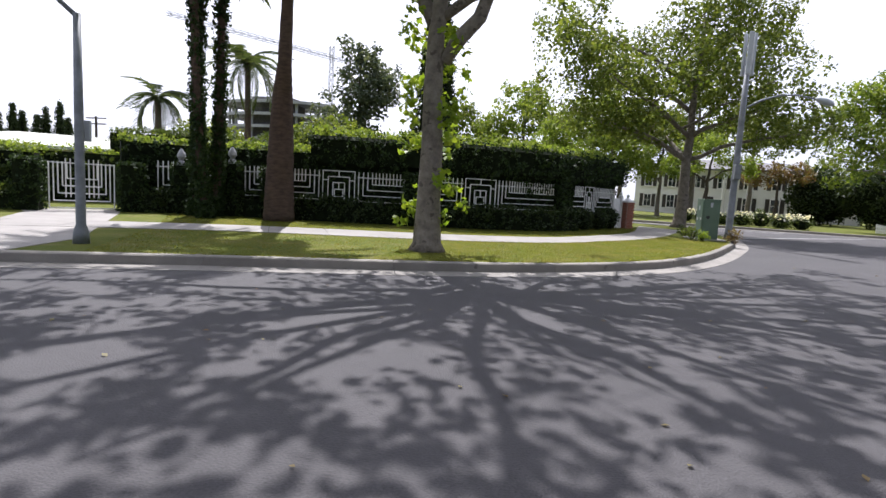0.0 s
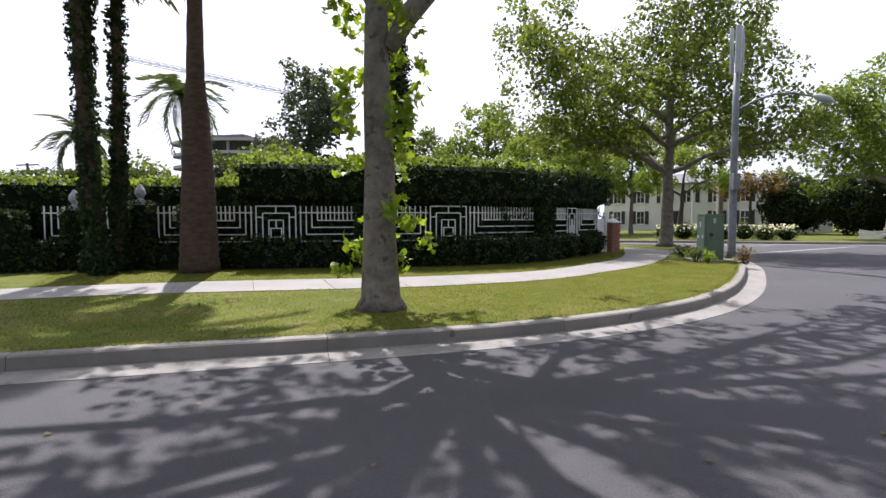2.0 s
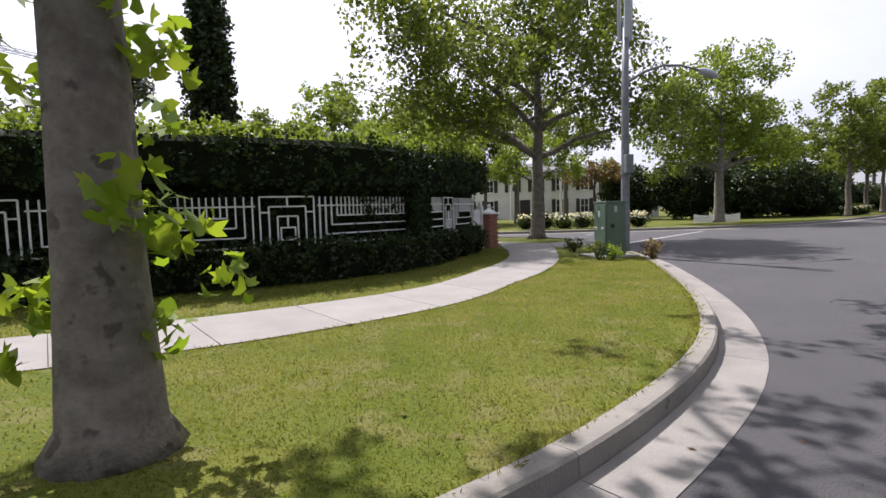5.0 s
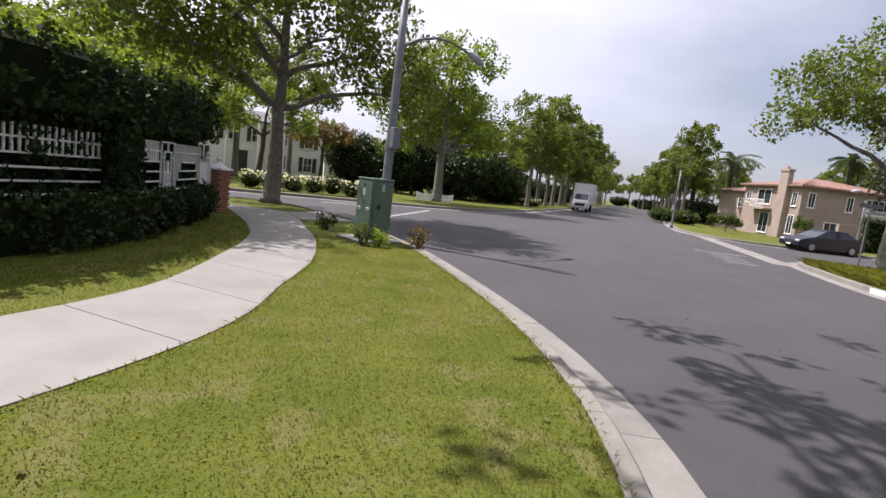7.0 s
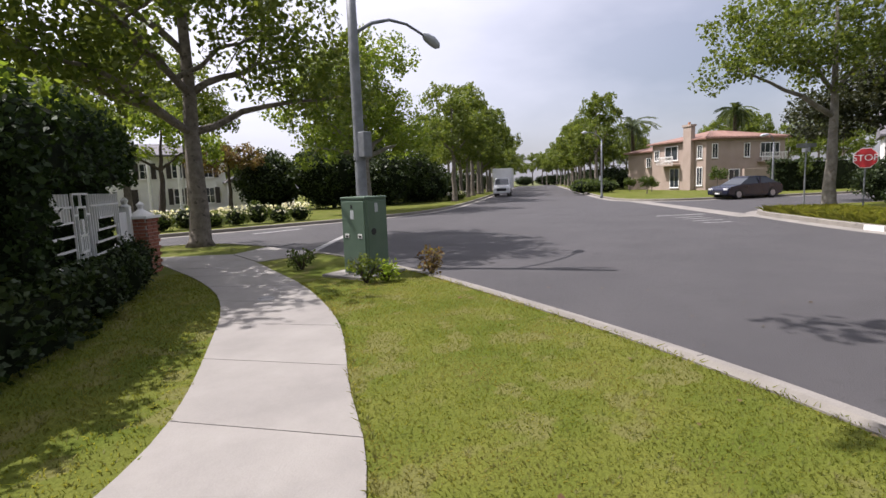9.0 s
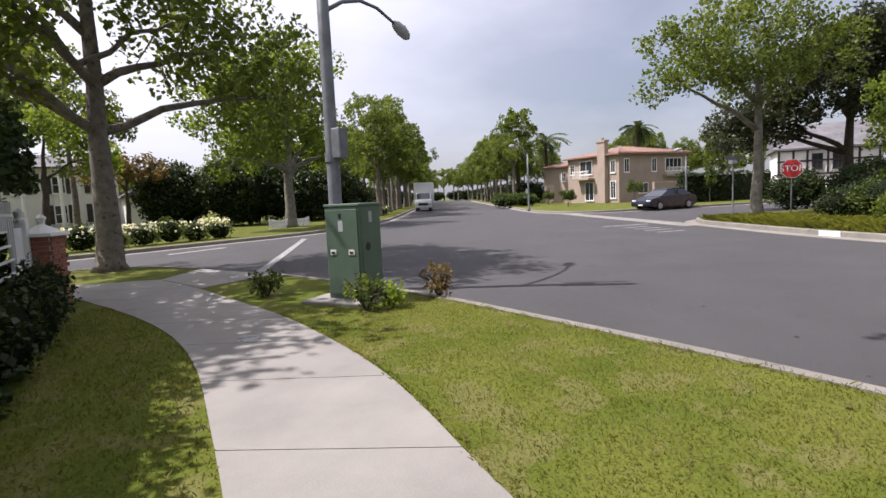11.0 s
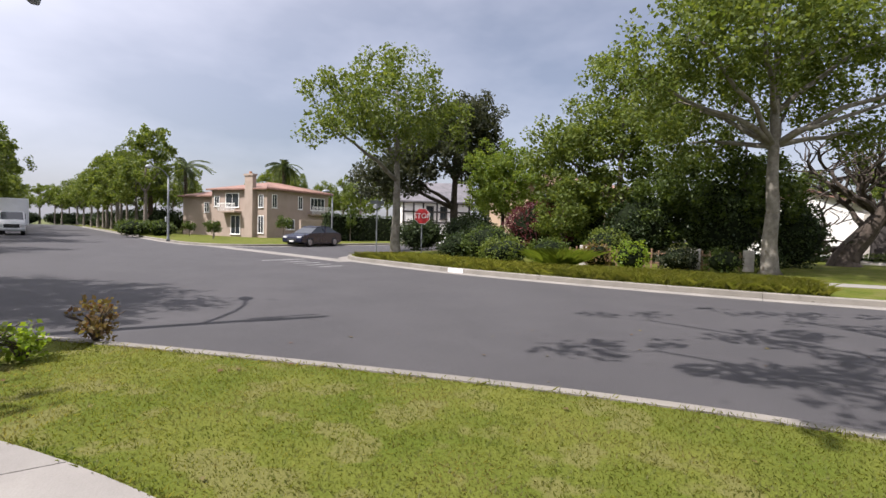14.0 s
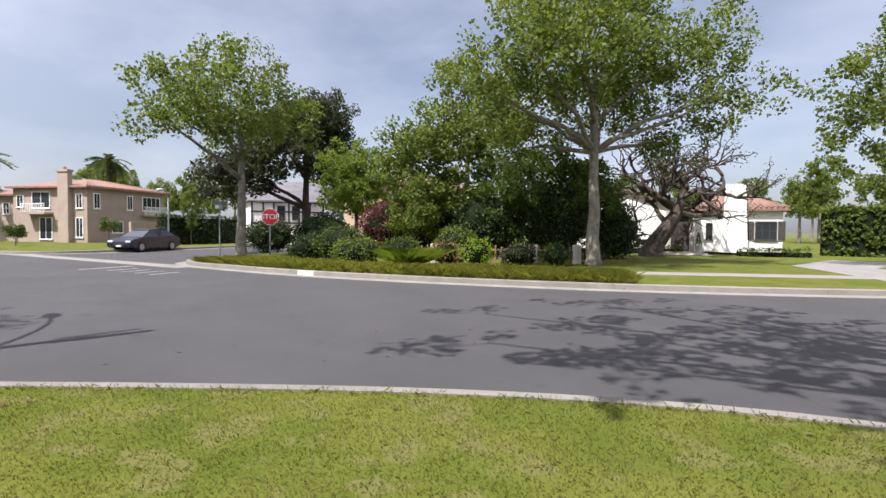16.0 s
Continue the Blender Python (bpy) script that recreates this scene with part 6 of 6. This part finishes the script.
for k, (x, y) in enumerate(((14.6, -6.4), (13.6, -7.2), (12.4, -8.0))):
    b = shrub((x, y), (0.8, 0.6, 0.4), "low bush with white roses beside the driveway", "leaf_hedge", 50, 7, 0.1, 210 + k, group="driveway roses", name="rose_bush")
    leaves("blossom", [(0.6 * math.cos(q), 0.45 * math.sin(q), 0.72) for q in range(7)], 0.15, 4, 0.09, "petal", 215 + k, b)

# clipped bushes at the foot of the fence's end
for k, (x, y, r) in enumerate(((3.35, 26.5, 0.36), (3.95, 27.5, 0.36), (4.45, 28.5, 0.38))):
    shrub((x, y), (r, r, r * 1.25), "dark clipped bush at the foot of the fence", "leaf_dark", 170, 8, 0.06, 250 + k, group="clipped bushes by the fence", spread=0.08)

# small bushes round the cabinet
for k, (x, y, r) in enumerate(((7.2, 27.6, 0.3), (6.95, 25.3, 0.32), (7.25, 25.1, 0.24), (8.15, 24.9, 0.3))):
    shrub((x, y), (r, r, r * 0.85), "scrubby little rose bush with bare stems", ("leaf_hedge", "leaf", "leaf_lime", "leaf_rust")[k], 130, 7, 0.06, 220 + k, core=False, group="rose bushes by the cabinet", spread=0.1)


# ---- vehicles ----
def wheel(parent, x, y, r=0.33, w=0.22):
    s = 1 if y > 0 else -1
    tube(bm := bmesh.new(), [(x, y - w / 2, r), (x, y - w / 2 + 0.03, r), (x, y + w / 2 - 0.03, r), (x, y + w / 2, r)], [r * 0.93, r, r, r * 0.93], 22)
    t = part("wheel", bm, "tyre", parent)
    tube(bm := bmesh.new(), [(x, y + s * (w / 2 - 0.02), r), (x, y + s * (w / 2 + 0.008), r)], [r * 0.66, r * 0.6], 16)
    part("rim", bm, "rim", t)


def car_shell(bm, side, half, tuck=0.0):
    """A closed shell: the side outline (x, z) spread to both sides, narrower towards the top."""
    rows = []
    for s in (-1, 1):
        rows.append([bm.verts.new((x, s * (half - tuck * max(0, (z - 0.75))), z)) for x, z in side])
    n = len(side)
    for k in range(n):
        bm.faces.new((rows[0][k], rows[0][(k + 1) % n], rows[1][(k + 1) % n], rows[1][k]))
    bm.faces.new(rows[0][::-1])
    bm.faces.new(rows[1])
    return bm


sedan = thing("sedan_car", pose(41.4, 27.2, 0, 0, 0, 149), "dark blue sedan at the mouth of the side street", "car")
bm = car_shell(bmesh.new(), [(-2.3, 0.35), (-2.33, 0.75), (-2.2, 0.98), (-1.5, 1.02), (1.0, 0.97), (2.1, 0.8), (2.3, 0.62), (2.3, 0.33), (1.75, 0.2), (-1.9, 0.2)], 0.88, 0.2)
bmesh.ops.bevel(bm, geom=bm.edges[:], offset=0.05, segments=2, affect="EDGES")
body = part("body", bm, "car_blue", sedan, smooth=False)
bm = car_shell(bmesh.new(), [(-2.0, 0.97), (-1.15, 1.4), (-0.3, 1.46), (0.35, 1.4), (1.25, 0.95)], 0.86, 0.38)
part("cabin", bm, "glass", sedan, "dark glazed cabin")
bm = car_shell(bmesh.new(), [(-1.2, 1.395), (-1.12, 1.44), (-0.3, 1.49), (0.38, 1.43), (0.42, 1.385), (-0.3, 1.44)], 0.87, 0.36)
part("roof", bm, "car_blue", sedan)
for x in (-1.4, 1.42):
    for y in (-0.8, 0.8):
        wheel(sedan, x, y)
for y in (-0.62, 0.62):
    part("headlight", box(2.17, y - 0.17, 0.62, 2.29, y + 0.17, 0.74, 0.02), "lens", sedan)
    part("tail_light", box(-2.33, y - 0.16, 0.72, -2.26, y + 0.16, 0.86, 0.02), "sign_red", sedan)
for s in (-1, 1):
    part("pillar", box(-0.45, s * 0.76 - 0.03, 0.97, -0.38, s * 0.76 + 0.03, 1.42), "car_blue", sedan)
part("grille", box(2.28, -0.4, 0.42, 2.31, 0.4, 0.58), "black", sedan)
part("number_plate", box(2.31, -0.18, 0.36, 2.325, 0.18, 0.45), "white_paint", sedan)

truck = thing("box_truck", pose(54.3, 56.2, 0, 0, 0, 212), "white box truck parked beside the kerb", "truck")
part("cargo_box", box(-3.2, -1.15, 0.9, 1.2, 1.15, 3.3, 0.03), "car_white", truck)
bm = car_shell(bmesh.new(), [(1.3, 0.5), (1.3, 2.1), (1.9, 2.1), (2.5, 1.35), (3.5, 1.2), (3.6, 0.9), (3.6, 0.45)], 0.95, 0.08)
bmesh.ops.bevel(bm, geom=bm.edges[:], offset=0.05, segments=2, affect="EDGES")
part("cab", bm, "car_white", truck)
mesh_object("windscreen", [(1.97, -0.75, 2.06), (1.97, 0.75, 2.06), (2.52, 0.8, 1.4), (2.52, -0.8, 1.4), (1.93, -0.75, 2.02), (1.93, 0.75, 2.02), (2.48, 0.8, 1.36), (2.48, -0.8, 1.36)], [(0, 1, 2, 3), (7, 6, 5, 4), (0, 4, 5, 1), (1, 5, 6, 2), (2, 6, 7, 3), (3, 7, 4, 0)], "glass", truck)
for y in (-0.95, 0.93):
    part("side_window", box(1.5, y - 0.02, 1.42, 2.05, y + 0.02, 1.95), "glass", truck)
part("grille", box(3.58, -0.55, 0.65, 3.63, 0.55, 0.98, 0.02), "black", truck)
part("bumper", box(3.55, -0.95, 0.4, 3.72, 0.95, 0.58, 0.03), "car_silver", truck)
part("chassis", box(-3.1, -0.5, 0.55, 3.2, 0.5, 0.9), "black", truck)
for y in (-0.75, 0.75):
    part("headlight", box(3.57, y - 0.15, 0.72, 3.64, y + 0.15, 0.95, 0.02), "lens", truck)
    for x in (-1.9, 2.7):
        wheel(truck, x, y, 0.4, 0.28)


# ---- grass ----
def inside(px_, py_, poly):
    c = np.zeros(len(px_), bool)
    n = len(poly)
    for i in range(n):
        x0, y0 = poly[i]
        x1, y1 = poly[i - 1]
        hit = ((y0 > py_) != (y1 > py_)) & (px_ < (x1 - x0) * (py_ - y0) / (y1 - y0 + 1e-12) + x0)
        c ^= hit
    return c


def blades(nm, poly, count, h, w, mat, seed, label, keep=None, z=0.145):
    """Single blades of grass, bent, strewn over an outline."""
    g = np.random.default_rng(seed)
    p = np.array(poly)
    pts = g.uniform(p.min(0), p.max(0), (count, 2))
    pts = pts[inside(pts[:, 0], pts[:, 1], poly)]
    if keep is not None:
        pts = pts[keep(pts)]
    n = len(pts)
    a = g.uniform(0, 6.28, n)
    side = np.stack([np.cos(a), np.sin(a), 0 * a], 1)
    lean = np.stack([-np.sin(a), np.cos(a), 0 * a], 1) * g.normal(0, 0.95, (n, 1))
    hh = h * g.uniform(0.5, 1.3, (n, 1))
    ww = w * g.uniform(0.6, 1.3, (n, 1))
    base = np.concatenate([pts, np.full((n, 1), z)], 1)
    up = np.array((0, 0, 1.0))
    v = np.stack([base - side * ww, base + side * ww, base + up * hh * 0.6 + lean * hh * 0.4 + side * ww * 0.7, base + up * hh + lean * hh, base + up * hh * 0.6 + lean * hh * 0.4 - side * ww * 0.7], 1)
    me = bpy.data.meshes.new(nm)
    me.vertices.add(n * 5)
    me.vertices.foreach_set("co", v.reshape(-1).astype(np.float32))
    me.loops.add(n * 5)
    me.loops.foreach_set("vertex_index", np.arange(n * 5, dtype=np.int32))
    me.polygons.add(n)
    me.polygons.foreach_set("loop_start", np.arange(n, dtype=np.int32) * 5)
    me.materials.append(M[mat])
    me.update(calc_edges=True)
    ob = new(nm, me)
    return tagged(ob, label, "grass", kind="stuff")


def part_of(line, a, b):
    pts = stepped(line, 0.3)
    i = min(range(len(pts)), key=lambda k: (pts[k] - Vector(a)).length)
    j = min(range(len(pts)), key=lambda k: (pts[k] - Vector(b)).length)
    return pts[i : j + 1]


k_in = offset(part_of(KERB_N, (-4.5, 11.9), (8.7, 26.6)), -0.15)
LAWN = xy(part_of(WALK_OUT, (-6.5, 15.6), (6.35, 26.4))) + xy(k_in[::-1])


def near_walk(p):
    """The stretch walked beside: thicker grass there."""
    return (p[:, 0] > -0.5) & (p[:, 1] > 14.0) & (p[:, 1] < 25)


blades("lawn_grass", LAWN, 460000, 0.022, 0.004, "grass", 301, "short mown lawn grass beside the kerb", lambda p: near_walk(p))
blades("lawn_grass", LAWN, 110000, 0.024, 0.006, "grass", 302, "short mown lawn grass beside the kerb", lambda p: ~near_walk(p))
INNER = xy(part_of(WALK_IN, (-7.5, 17.2), (5.6, 29.5))) + xy(part_of(FENCE, (-10.0, 20.5), (4.6, 29.8))[::-1])
blades("verge_grass", INNER, 160000, 0.03, 0.005, "grass", 303, "shaded strip of grass below the hedge")
s_in = offset(part_of(KERB_S, (26.3, 23.4), (16.6, 15.9)), -0.16)
VERGE = xy(s_in) + xy(offset(s_in, -2.6)[::-1])
blades("long_verge_grass", VERGE, 60000, 0.23, 0.007, "long_grass", 304, "long uncut grass on the verge across the road", z=0.14)
s_in = offset(part_of(KERB_S, (17.4, 16.8), (13.0, 11.4)), -0.16)
VERGE = xy(s_in) + xy(offset(s_in, -3.4)[::-1])
blades("long_verge_grass", VERGE, 70000, 0.22, 0.007, "long_grass", 305, "long uncut grass on the verge across the road", z=0.14)
TUFT = [(21.4 + 0.35 * math.cos(q), 15.2 + 0.35 * math.sin(q)) for q in (0.5 * k for k in range(12))]
blades("grass_tuft", TUFT, 4200, 0.62, 0.006, "leaf_bright", 306, "tall bushy tuft of green grass on the verge", z=0.13)
edge = part_of(KERB_N, (-3.5, 12.4), (8.7, 26.6))
blades("edge_grass", xy(offset(edge, -0.12)) + xy(offset(edge, -0.24)[::-1]), 130000, 0.045, 0.004, "grass", 307, "ragged grass that hangs over the kerb", z=0.145)
edge = part_of(WALK_OUT, (-2, 17.7), (6.3, 26.3))
blades("edge_grass", xy(offset(edge, 0.0)) + xy(offset(edge, 0.07)[::-1]), 90000, 0.04, 0.004, "grass", 308, "ragged grass along the pavement's edge", z=0.145)
# fallen leaves on the lawn and road
g = np.random.default_rng(8)
litter = [(x, y, 0.17 if inside(np.array([x]), np.array([y]), LAWN)[0] else 0.012) for x, y in g.uniform((-2, 6), (10, 25), (150, 2))]
leaves("fallen_leaf", litter, 0.02, 1, 0.055, "leaf_rust", 309, up=3.0, flat=0.1)
tagged(bpy.data.objects["fallen_leaf"], "dry leaves scattered on the lawn and road", "leaf litter", kind="stuff")
